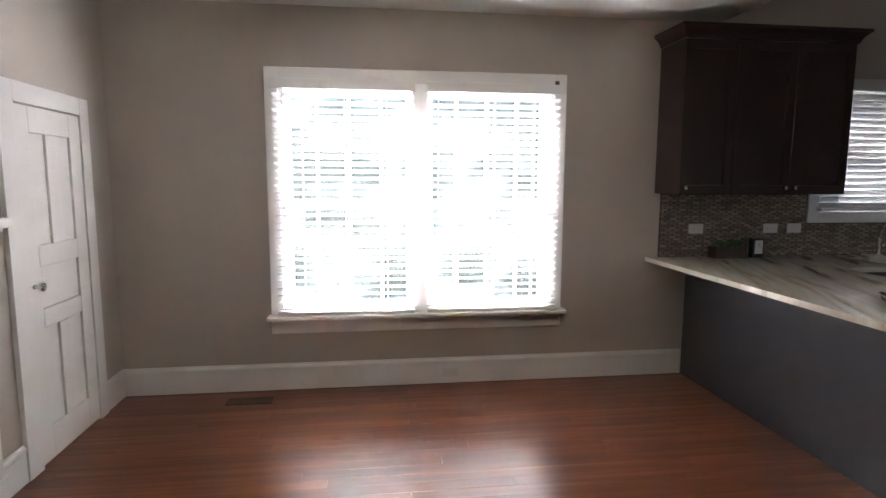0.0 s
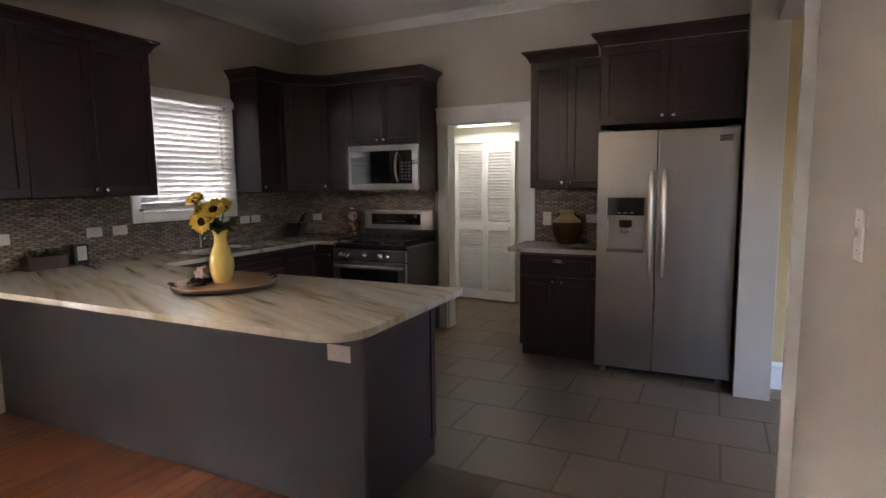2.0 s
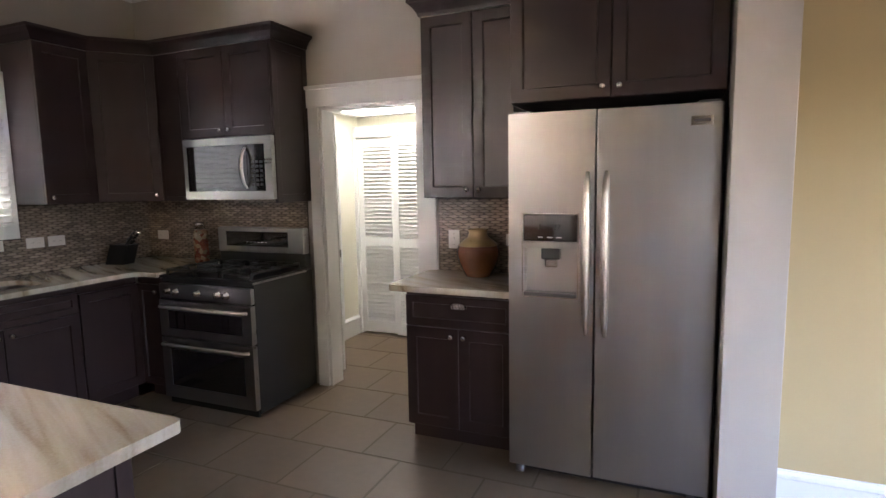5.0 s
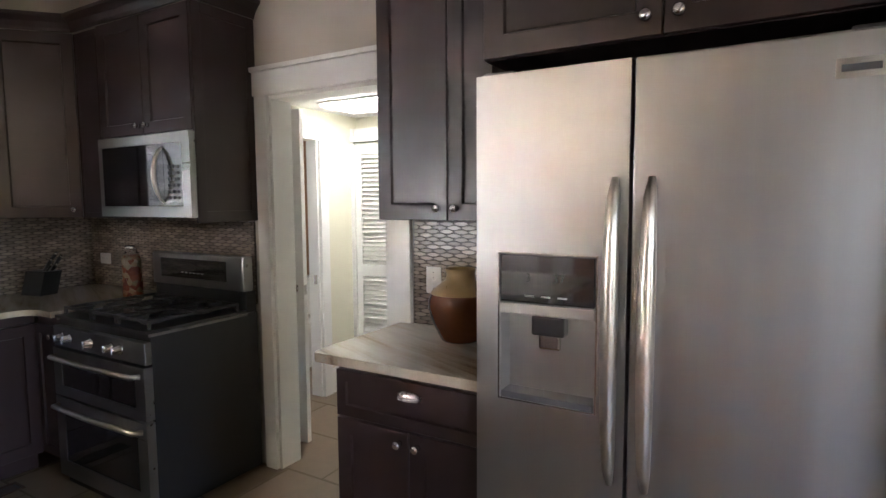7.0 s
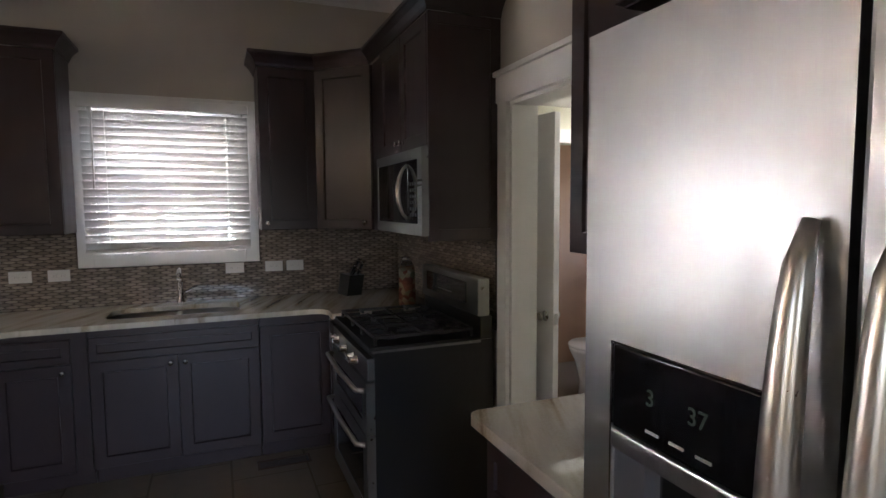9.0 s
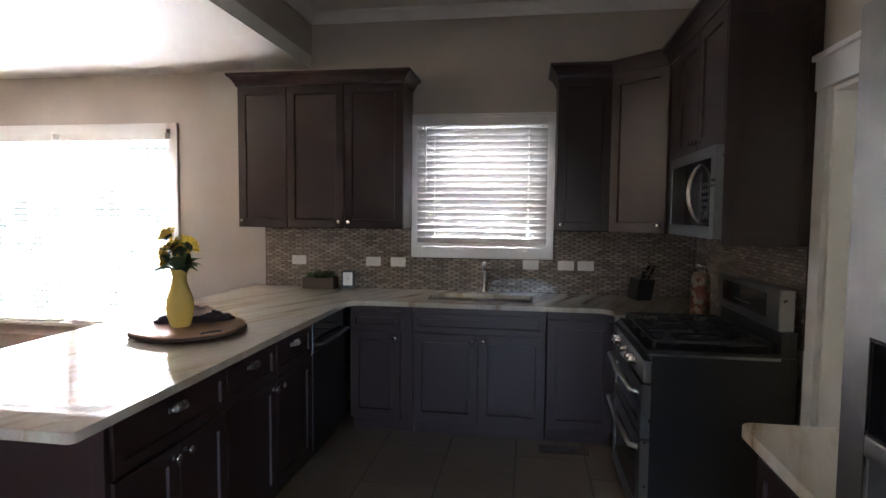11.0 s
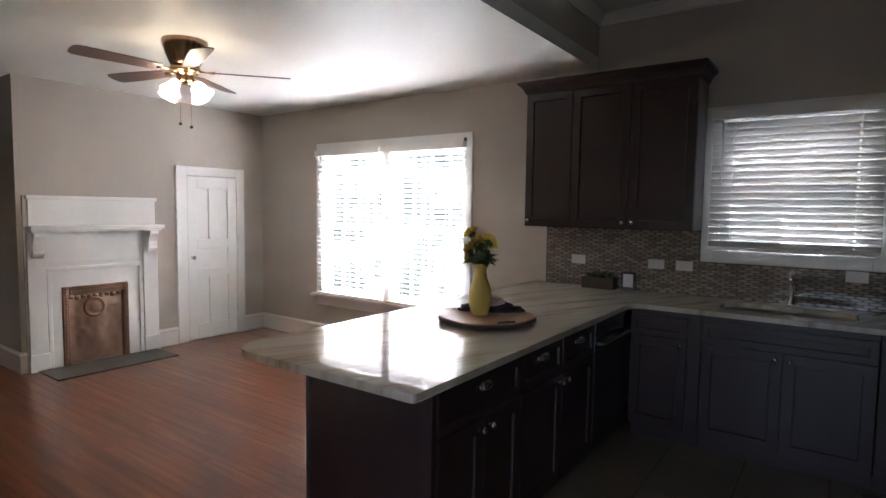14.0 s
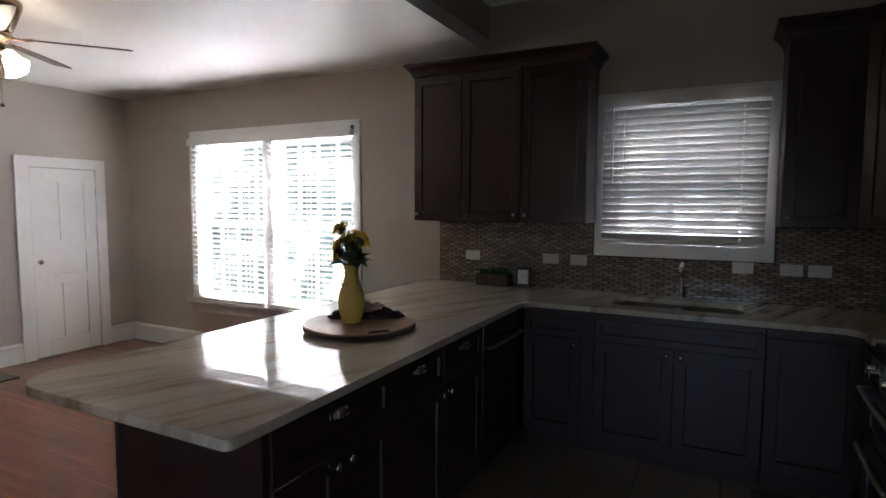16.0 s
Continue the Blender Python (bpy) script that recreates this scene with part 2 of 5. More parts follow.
def prism(outline, z0, z1, bm=None, m=None, bevel=0.0):
    """An upright slab over an outline of (x, y), counter-clockwise."""
    bm = bm or bmesh.new()
    lo = [bm.verts.new((x, y, z0)) for x, y in outline]
    hi = [bm.verts.new((x, y, z1)) for x, y in outline]
    n = len(lo)
    bm.faces.new(lo[::-1])
    top = bm.faces.new(hi)
    for i in range(n):
        bm.faces.new((lo[i], lo[(i + 1) % n], hi[(i + 1) % n], hi[i]))
    if bevel:
        bmesh.ops.bevel(bm, geom=list(top.edges), offset=bevel, segments=3, affect="EDGES", profile=0.5)
    if m:
        bmesh.ops.transform(bm, matrix=m, verts=bm.verts)
    return bm


def sweep_profile(path, profile, closed_ends=True):
    """A moulding: profile (out, up) pairs carried along a path of (x, y) with mitred corners; out points to the path's right."""
    bm = bmesh.new()
    pts = [Vector((x, y, 0)) for x, y in path]
    rings = []
    for i, p in enumerate(pts):
        a = (p - pts[i - 1]).normalized() if i else None
        b = (pts[i + 1] - p).normalized() if i + 1 < len(pts) else None
        na = Vector((a.y, -a.x, 0)) if a else None
        nb = Vector((b.y, -b.x, 0)) if b else None
        if na and nb:
            out = na + nb
            out = out / max(out.length_squared / 2, 0.2)
        else:
            out = na or nb
        rings.append([bm.verts.new(p + out * u + Vector((0, 0, v))) for u, v in profile])
    n = len(profile)
    for r, q in zip(rings, rings[1:]):
        for i in range(n):
            bm.faces.new((r[i], q[i], q[(i + 1) % n], r[(i + 1) % n]))
    if closed_ends:
        bm.faces.new(rings[0])
        bm.faces.new(rings[-1][::-1])
    bmesh.ops.recalc_face_normals(bm, faces=bm.faces)
    return bm


def mesh_of(name, bm, mat):
    me = bpy.data.meshes.new(name)
    bm.to_mesh(me)
    bm.free()
    me.materials.append(mat)
    return me


def part(name, bm, mat, parent, label="", at=None):
    """One mesh object under a thing or a part."""
    ob = new(name, mesh_of(name, bm, mat))
    ob.parent = parent
    if at is not None:
        ob.matrix_basis = at
    return tagged(ob, label)


def thing(name, at, label, category, group="", kind=""):
    ob = new(name)
    ob.empty_display_size = 0.1
    ob.matrix_basis = at
    return tagged(ob, label, category, group, kind)


def structure(name, bm, mat, label, category):
    return tagged(new(name, mesh_of(name, bm, mat)), label, category, kind="structure")


# ---- the large structure ----
N, E, W, S = 4.66, 6.12, -1.05, 0.21
DINING_H, KITCHEN_H, BEAM_X = 2.63, 3.05, 3.20
WIN = (0.045, 1.955, 0.545, 2.14)      # dining window's opening: x0, x1, z0, z1
KWIN = (4.10, 5.005, 1.255, 2.17)      # kitchen window's opening
DOOR = (2.135, 2.90, 2.03)              # doorway to the hall: y0, y1, head
T = 0.14

structure("wall_north", boxes((-3.2, WIN[0], N, N + T, 0, 3.2), (WIN[0], WIN[1], N, N + T, 0, WIN[2]), (WIN[0], WIN[1], N, N + T, WIN[3], 3.2),
                              (WIN[1], KWIN[0], N, N + T, 0, 3.2), (KWIN[0], KWIN[1], N, N + T, 0, KWIN[2]), (KWIN[0], KWIN[1], N, N + T, KWIN[3], 3.2), (KWIN[1], E + T, N, N + T, 0, 3.2)),
          PAINT, "greige painted plaster wall with two window openings", "wall")
structure("wall_east", boxes((E, E + T, DOOR[1], N, 0, 3.2), (E, E + T, DOOR[0], DOOR[1], DOOR[2], 3.2), (E, E + T, 0.36, DOOR[0], 0, 3.2)),
          PAINT, "greige painted wall with a cased doorway to the hall", "wall")
structure("wall_west", boxes((W - 2.0, W, 2.10, N, 0, 3.2)), PAINT, "greige painted chimney wall with fireplace and closet door", "wall")
structure("wall_west_recess", boxes((-3.2, -3.05, -0.2, 2.10, 0, 3.2)), PAINT, "greige painted wall beyond the chimney", "wall")
structure("wall_south", boxes((-3.2, 3.67, S - T, S, 0, 3.2), (3.67, 5.235, S - T, S, 2.42, 3.2)), PAINT, "greige painted wall with a wide cased opening", "wall")
structure("wall_stub", boxes((5.235, E + T, 0.140, 0.356, 0, 3.2), bevel=0.004), PAINT, "pale painted wall end beside the refrigerator", "wall")
structure("wall_back_room_east", boxes((5.52, 5.66, -3.0, 0.139, 0, 2.9)), YELLOW, "ochre yellow painted wall of the next room", "wall")
# assumed openings in these two walls hold the added fill lamps
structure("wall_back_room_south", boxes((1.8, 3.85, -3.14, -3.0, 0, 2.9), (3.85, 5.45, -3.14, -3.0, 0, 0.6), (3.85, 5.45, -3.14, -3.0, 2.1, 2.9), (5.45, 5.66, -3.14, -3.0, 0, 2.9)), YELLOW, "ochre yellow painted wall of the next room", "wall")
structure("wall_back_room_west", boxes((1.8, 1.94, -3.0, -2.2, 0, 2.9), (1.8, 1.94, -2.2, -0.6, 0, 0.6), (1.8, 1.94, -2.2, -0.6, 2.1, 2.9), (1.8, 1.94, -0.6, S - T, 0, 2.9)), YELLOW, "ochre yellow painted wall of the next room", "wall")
structure("ceiling_dining", boxes((-3.2, BEAM_X, S, N, DINING_H, DINING_H + 0.1)), CEIL, "smooth white satin ceiling of the dining room", "ceiling")
structure("ceiling_kitchen", boxes((BEAM_X, E, S, N, KITCHEN_H, KITCHEN_H + 0.1)), CEIL, "white ceiling of the kitchen", "ceiling")
structure("beam", boxes((BEAM_X - 0.10, BEAM_X, S, N, DINING_H + 0.1, 3.2)), PAINT, "greige painted step between the two ceilings", "beam")
structure("ceiling_back_room", boxes((1.8, 5.66, -3.14, S - T, 2.75, 2.85)), CEIL, "white ceiling of the next room", "ceiling")
# hall and bathroom beyond the doorway
structure("wall_hall_south", boxes((E + T, 7.7, 1.55, 1.67, 0, 2.6)), CREAM, "cream painted hall wall", "wall")
structure("wall_hall_east", boxes((7.56, 7.7, 1.67, 3.48, 0, 2.6)), CREAM, "cream painted hall wall behind the folding doors", "wall")
structure("wall_hall_north", boxes((E + T, 6.35, 3.48, 3.58, 0, 2.6), (6.35, 7.107, 3.48, 3.58, 1.92, 2.6), (7.107, 8.70, 3.48, 3.58, 0, 2.6)), CREAM, "cream painted hall wall with the bathroom doorway", "wall")
structure("ceiling_hall", boxes((E + T, 8.8, 1.55, 5.3, 2.135, 2.235)), CEIL, "cream-white hall ceiling", "ceiling")
structure("wall_bathroom_north", boxes((E + T, 8.8, 5.1, 5.24, 0, 2.6)), BROWN, "brown painted bathroom wall", "wall")
structure("wall_bathroom_west", boxes((E, E + T, N + T, 5.24, 0, 2.6)), BROWN, "brown painted bathroom wall", "wall")
# the opening here is assumed, cut for the bathroom's added fill lamp
structure("wall_bathroom_east", boxes((8.56, 8.7, 3.58, 4.0, 0, 2.6), (8.56, 8.7, 4.0, 4.7, 0, 1.2), (8.56, 8.7, 4.0, 4.7, 1.9, 2.6), (8.56, 8.7, 4.7, 5.1, 0, 2.6)), BROWN, "brown painted bathroom wall", "wall")

# skirting boards: tall plain board with a moulded cap
SKIRT = [(0, 0), (0.016, 0), (0.016, 0.15), (0.022, 0.158), (0.020, 0.172), (0.010, 0.182), (0.008, 0.19), (0, 0.19)]


def skirting(name, path, mat=WHITE):
    return structure(name, sweep_profile(path, SKIRT), mat, "tall white painted baseboard with moulded cap", "baseboard")


skirting("baseboard_north", [(W, N), (3.02, N)])
skirting("baseboard_west", [(W, 4.38), (W, N)])
skirting("baseboard_chimney", [(W, 3.30), (W, 3.54)])
skirting("baseboard_recess", [(-3.05, 2.10), (W, 2.10), (W, 2.14)])
skirting("baseboard_recess_west", [(-3.05, 0.21), (-3.05, 2.10)])
skirting("baseboard_south", [(3.56, S), (-3.05, S)])
skirting("baseboard_back_room", [(5.52, 0.15), (5.52, -3.0)])
skirting("baseboard_hall", [(7.192, 3.48), (7.47, 3.48)])
# crown along the kitchen ceiling
CROWN = [(0, 0), (0.012, 0), (0.02, 0.02), (0.06, 0.058), (0.075, 0.064), (0.075, 0.078), (0, 0.078)]
structure("crown_moulding", sweep_profile([(BEAM_X, S), (BEAM_X, N), (E, N), (E, 0.36)], [(u, KITCHEN_H - 0.080 + v) for u, v in CROWN]), WHITE, "white crown moulding round the kitchen ceiling", "trim")


# ---- floors ----
def floor_base(name, x0, x1, y0, y1, mat, label):
    if x1 < 4:
        return structure(name, boxes((x0, x1, y0, y1, -0.1, -0.008)), mat, label, "floor")
    return structure(name, boxes((x0, 5.66, y0, 1.0, -0.1, -0.002), (x0, x1, 1.0, y1, -0.1, -0.002)), mat, label, "floor")


WOODFLOOR = floor_base("floor_dining", -3.2, 3.20, S - T, N + T, material("floor_gap", (0.02, 0.008, 0.005), 0.8), "reddish brown varnished pine board floor")
TILEFLOOR = floor_base("floor_kitchen", 3.20, 8.8, -3.1, 5.3, GROUT, "olive-brown stone tile floor in running bond")
floor_base("floor_back_room", 1.8, 3.20, -3.1, S - T, material("floor_gap_b", (0.05, 0.03, 0.02), 0.8), "dark floor of the next room")


# ---- windows ----
def sash(bm_list, x0, x1, z0, z1, y, w=0.045, d=0.035):
    bm_list += [(x0, x0 + w, y, y + d, z0, z1), (x1 - w, x1, y, y + d, z0, z1), (x0 + w, x1 - w, y, y + d, z0, z0 + w), (x0 + w, x1 - w, y, y + d, z1 - w, z1)]


def window(name, x0, x1, z0, z1, mullion, muntins, cas, label, stool):
    th = thing(name, pose(0, 0, 0), label, "window", kind="structure")
    c, f = cas, N - 0.022
    if stool:
        part("window_frame", boxes((x0 - c, x0, f, N, z0, z1 + c), (x1, x1 + c, f, N, z0, z1 + c), (x0, x1, f, N, z1, z1 + c), bevel=0.004), WHITE, th)
        part("window_sill", boxes((x0 - c - 0.02, x1 + c + 0.02, N - 0.10, N + 0.06, z0 - 0.028, z0), bevel=0.006), WHITE, th)
        part("apron", boxes((x0 - c, x1 + c, N - 0.02, N, z0 - 0.135, z0 - 0.028), bevel=0.004), WHITE, th)
    else:
        part("window_frame", boxes((x0 - c, x0, f, N, z0 - c, z1 + c), (x1, x1 + c, f, N, z0 - c, z1 + c), (x0, x1, f, N, z1, z1 + c), (x0, x1, f, N, z0 - c, z0), bevel=0.004), WHITE, th)
    part("jamb", boxes((x0, x0 + 0.018, N, N + T, z0, z1), (x1 - 0.018, x1, N, N + T, z0, z1), (x0, x1, N, N + T, z1 - 0.018, z1), (x0, x1, N + 0.06, N + T, z0 - 0.01, z0 + 0.018)), WHITE, th)
    lights = [(x0 + 0.018, x1 - 0.018)]
    if mullion:
        xm = (x0 + x1) / 2
        part("mullion", boxes((xm - 0.06, xm + 0.06, f, N, z0, z1), (xm - 0.05, xm + 0.05, N, N + T, z0, z1), bevel=0.003), WHITE, th)
        lights = [(x0 + 0.018, xm - 0.05), (xm + 0.05, x1 - 0.018)]
    zm = z0 + (z1 - z0) * 0.475
    for a, b in lights:
        up, lo = [], []
        sash(up, a, b, zm - 0.02, z1 - 0.018, N + 0.095)
        sash(lo, a, b, z0 + 0.018, zm + 0.025, N + 0.058)
        for k in range(muntins):
            x = a + (b - a) * (k + 1) / (muntins + 1)
            up.append((x - 0.011, x + 0.011, N + 0.10, N + 0.125, zm, z1 - 0.05))
            lo.append((x - 0.011, x + 0.011, N + 0.063, N + 0.088, z0 + 0.05, zm))
        part("upper_sash", boxes(*up), WHITE, th)
        part("lower_sash", boxes(*lo), WHITE, th)
        for za, zb, y in ((zm, z1 - 0.05, N + 0.112), (z0 + 0.05, zm, N + 0.075)):
            pane = part("pane", boxes((a + 0.04, b - 0.04, y, y + 0.004, za, zb)), PANE, th)
            pane.visible_shadow = False
    return th


def slat_mesh(width, depth, cords):
    """A slightly crowned slat with a slot at each cord."""
    bm = bmesh.new()
    xs = sorted([0, width] + [c + s for c in cords for s in (-0.008, 0.008)])
    ys = [-depth / 2, -0.0055, 0.0055, depth / 2]
    zs = [-0.0022, 0.0, 0.0, -0.0022]
    top = [[bm.verts.new((x, y, z + 0.0012)) for y, z in zip(ys, zs)] for x in xs]
    bot = [[bm.verts.new((x, y, z - 0.0012)) for y, z in zip(ys, zs)] for x in xs]
    hole = {2 * k + 1 for k in range(len(cords))}
    for i in range(len(xs) - 1):
        for j in range(3):
            if i in hole and j == 1:
                continue
            bm.faces.new((top[i][j], top[i + 1][j], top[i + 1][j + 1], top[i][j + 1]))
            bm.faces.new((bot[i][j + 1], bot[i + 1][j + 1], bot[i + 1][j], bot[i][j]))
    for i in range(len(xs) - 1):
        for j in (0, 3):
            bm.faces.new((top[i][j], bot[i][j], bot[i + 1][j], top[i + 1][j]))
    for i in (0, len(xs) - 1):
        for j in range(3):
            bm.faces.new((top[i][j], top[i][j + 1], bot[i][j + 1], bot[i][j]))
    bmesh.ops.recalc_face_normals(bm, faces=bm.faces)
    return bm


def blind(x0, x1, z0, z1, y, tilt, pitch, cords, label, group):
    """A venetian blind: head rail, slats, bottom rail, ladder cords, wand."""
    th = thing("venetian_blind", pose(x0, y, z0), label, "blind", group)
    w, h = x1 - x0, z1 - z0
    part("head_rail", boxes((0, w, -0.03, 0.03, h - 0.05, h), bevel=0.004), SLAT, th)
    part("valance", boxes((-0.005, w + 0.005, -0.042, -0.032, h - 0.065, h), bevel=0.003), SLAT, th)
    part("bottom_rail", boxes((0, w, -0.026, 0.026, 0.0, 0.022), bevel=0.005), SLAT, th)
    at = [w * c for c in cords]
    me = mesh_of("slat", slat_mesh(w, 0.05, at[-1:]), SLAT)
    n = int((h - 0.10) / pitch) + 1
    for k in range(n):
        s = new("slat", me)
        s.parent = th
        s.matrix_basis = pose(0, 0, 0.045 + k * pitch, tilt + random.uniform(-1.2, 1.2), 0, 0)
    for c in at:
        part("ladder_cord", boxes((c - 0.0015, c + 0.0015, -0.0265, -0.0245, 0.02, h - 0.05), (c - 0.0015, c + 0.0015, 0.0245, 0.0265, 0.02, h - 0.05)), CORD, th)
    part("wand", tube([(0.07, -0.045, h - 0.06), (0.07, -0.047, h * 0.42)], 0.004, 8), CORD, th)
    return th


window("window_1", *WIN, True, 3, 0.088, "white wooden double window with four-light upper sashes", True)
for a, b in ((WIN[0] - 0.032, 0.955), (1.045, WIN[1] + 0.032)):
    blind(a, b, WIN[2] + 0.004, WIN[3] + 0.004, N - 0.056, -24, 0.05, (0.2, 0.5, 0.8), "white two-inch venetian blind, lowered with slats open", "dining window blinds")
window("window_2", *KWIN, False, 0, 0.09, "white cased kitchen window above the sink", False)
blind(KWIN[0] - 0.034, KWIN[1] + 0.034, KWIN[2] + 0.004, KWIN[3] + 0.052, N - 0.056, -60, 0.048, (0.14, 0.86), "white venetian blind over the sink, slats tilted nearly shut", "kitchen window blind")


# ---- doors ----
structure("trim_hall_door", boxes((E - 0.024, E, 2.005, DOOR[0], 0, DOOR[2]), (E - 0.024, E, DOOR[1], 2.985, 0, DOOR[2]), (E - 0.030, E, 1.998, 2.992, DOOR[2], 2.152), (E - 0.046, E, 1.988, 3.0, 2.152, 2.176), bevel=0.003), WHITE, "white painted door casing with a plain head board", "trim")
structure("trim_hall_jamb", boxes((E, E + T, DOOR[0] - 0.001, DOOR[0] + 0.018, 0, DOOR[2]), (E, E + T, DOOR[1] - 0.018, DOOR[1] + 0.001, 0, DOOR[2]), (E, E + T, DOOR[0] + 0.018, DOOR[1] - 0.018, DOOR[2] - 0.018, DOOR[2])), WHITE, "white painted door jamb", "trim")
structure("trim_bath_door", boxes((6.265, 6.35, 3.456, 3.48, 0, 2.0), (7.107, 7.19, 3.456, 3.48, 0, 2.0), (6.35, 7.107, 3.456, 3.48, 1.92, 2.0), (6.35, 6.364, 3.482, 3.58, 0, 1.92), (7.093, 7.107, 3.482, 3.58, 0, 1.92)), WHITE, "white painted bathroom door casing", "trim")
structure("strike_plate", boxes((7.089, 7.093, 3.50, 3.53, 0.86, 0.93)), CHROME, "small steel strike plate on the jamb", "trim")
structure("trim_opening", boxes((3.555, 3.67, S, S + 0.028, 0, 3.0), (3.545, 3.567, S, S + 0.046, 0, 3.0), (3.67, 3.69, S - T, S + 0.028, 0, 2.42), bevel=0.003), WHITE, "white painted casing at the wide opening", "trim")


def knob_mesh(r=0.015, out=0.03):
    """A round cabinet knob that stands out along -y."""
    return lathe([(0.0, 0), (r * 0.75, 0), (r * 0.5, out * 0.25), (r * 0.45, out * 0.5), (r, out * 0.72), (r, out * 0.85), (r * 0.7, out), (0, out)], 14, m=pose(0, 0, 0, 90, 0, 0))


def closet_door():
    y0, y1, h = 3.665, 4.275, 1.83
    th = thing("closet_door", pose(W, y0, 0.012), "white painted four-panel closet door, shut, beside the fireplace", "door", kind="structure")
    w = y1 - y0
    slab = boxes((0.0, 0.004, 0, w, 0, h))
    rails = [(0, 0.115), (w - 0.115, w)]
    rows = [(0, 0.018, a, b, 0, h) for a, b in rails]
    rows += [(0, 0.018, 0.115, w - 0.115, a, b) for a, b in ((0, 0.17), (0.70, 0.80), (1.02, 1.13), (1.70, h))]
    rows += [(0, 0.018, w / 2 - 0.05, w / 2 + 0.05, a, b) for a, b in ((0.17, 0.70), (1.13, 1.70))]
    part("slab", slab, WHITE, th)
    part("rails", boxes(*rows, bevel=0.004), WHITE, th)
    part("door_knob", lathe([(0, 0), (0.012, 0), (0.010, 0.02), (0.024, 0.035), (0.022, 0.05), (0, 0.056)], 16, m=pose(0.018, 0.045, 0.93, 0, 90, 0)), CHROME, th, "small steel door knob")
    for z in (0.25, 1.55):
        part("hinge", boxes((0.004, 0.022, w, w + 0.012, z, z + 0.09)), CHROME, th)
    return th


closet_door()
structure("trim_closet_door", boxes((W, W + 0.026, 3.54, 3.66, 0, 1.95), (W, W + 0.026, 4.28, 4.38, 0, 1.95), (W, W + 0.026, 3.66, 4.28, 1.85, 1.95), bevel=0.003), WHITE, "white painted closet door casing", "trim")


def panel_door_leaf():
    th = thing("open_door", pose(6.455, 2.985, 0.012, 0, 0, 8), "white painted door standing open into the hall", "door", kind="structure")
    part("slab", boxes((-0.036, 0, 0, 0.455, 0, 2.0), bevel=0.002), WHITE, th)
    part("mouldings", boxes(*[(0, 0.006, a, b, c, d) for a, b in ((0.10, 0.215), (0.27, 0.385)) for c, d in ((0.2, 0.8), (0.95, 1.85))], bevel=0.003), WHITE, th)
    part("door_handle", lathe([(0, -0.09), (0.022, -0.085), (0.026, -0.07), (0.012, -0.055), (0.010, -0.04), (0.028, -0.037), (0.028, 0.001), (0.010, 0.006), (0.012, 0.02), (0.026, 0.035), (0.022, 0.05), (0, 0.055)], 16, m=pose(0, 0.065, 0.95, 0, 90, 0)), CHROME, th, "round brushed steel door knob")
    part("latch", boxes((-0.03, -0.006, -0.002, 0.001, 0.91, 0.97)), CHROME, th)


panel_door_leaf()


def louvre_leaf(name, w, h, parent, at):
    leaf = part(name, boxes((0, 0.05, 0, 0.028, 0, h), (w - 0.05, w, 0, 0.028, 0, h), (0.05, w - 0.05, 0, 0.028, 0, 0.11), (0.05, w - 0.05, 0, 0.028, 0.86, 0.95), (0.05, w - 0.05, 0, 0.028, h - 0.09, h), bevel=0.002), WHITE, parent, at=at)
    me = mesh_of("louvre", boxes((0.05, w - 0.05, -0.021, 0.021, -0.0035, 0.0035)), WHITE)
    for a, b in ((0.11, 0.86), (0.95, h - 0.09)):
        n = int((b - a) / 0.036)
        for k in range(n):
            o = new("louvre", me)
            o.parent = leaf
            o.matrix_basis = pose(0, 0.014, a + 0.018 + k * (b - a) / n, 40, 0, 0)
    return leaf


def bifold():
    th = thing("folding_door", pose(7.47, 3.44, 0.02), "cream-white louvred bifold closet doors, slightly folded", "door", kind="structure")
    w = 0.40
    for i, (y, rz) in enumerate(((0, -86), (-0.40, -94), (-0.83, -90), (-1.24, -90))):
        leaf = louvre_leaf("door_leaf", w, 1.91, th, pose(0.02 if i != 1 else -0.008, y, 0, 0, 0, rz))
        if i == 1:
            part("door_knob", lathe([(0, 0), (0.008, 0), (0.008, 0.015), (0.016, 0.025), (0, 0.034)], 12, m=pose(w - 0.06, 0, 0.90, 90, 0, 0)), CHROME, leaf)
    part("track", boxes((-0.02, 0.04, -1.65, 0.02, 1.915, 1.95)), WHITE, th)


bifold()
structure("trim_bifold", boxes((7.475, 7.56, 3.445, 3.479, 0, 2.04), (7.49, 7.56, 1.67, 3.445, 1.97, 2.04)), WHITE, "white casing round the folding doors", "trim")


# ---- kitchen cabinets ----
KNOB = mesh_of("knob", knob_mesh(), CHROME)


def put_knob(parent, x, z, y=-0.02):
    k = new("knob", KNOB)
    k.parent = parent
    k.matrix_basis = pose(x, y, z)
    return k


def shaker(w, h, rail=0.058):
    """A framed door in one piece: sunken panel within stiles and rails, facing -y, its back at y = 0."""
    bm = bmesh.new()
    add_box(bm, 0, w, -0.020, 0, 0, h)
    front = min(bm.faces, key=lambda f: f.calc_center_median().y)
    bmesh.ops.bevel(bm, geom=list(front.edges), offset=0.002, segments=1, affect="EDGES")
    front = min(bm.faces, key=lambda f: f.calc_center_median().y)
    bmesh.ops.inset_region(bm, faces=[front], thickness=rail, depth=0, use_even_offset=True)
    front = min((f for f in bm.faces if abs(f.normal.y + 1) < 0.01), key=lambda f: abs(f.calc_center_median().x - w / 2) + abs(f.calc_center_median().z - h / 2))
    bmesh.ops.inset_region(bm, faces=[front], thickness=0.004, depth=-0.010, use_even_offset=True)
    return bm


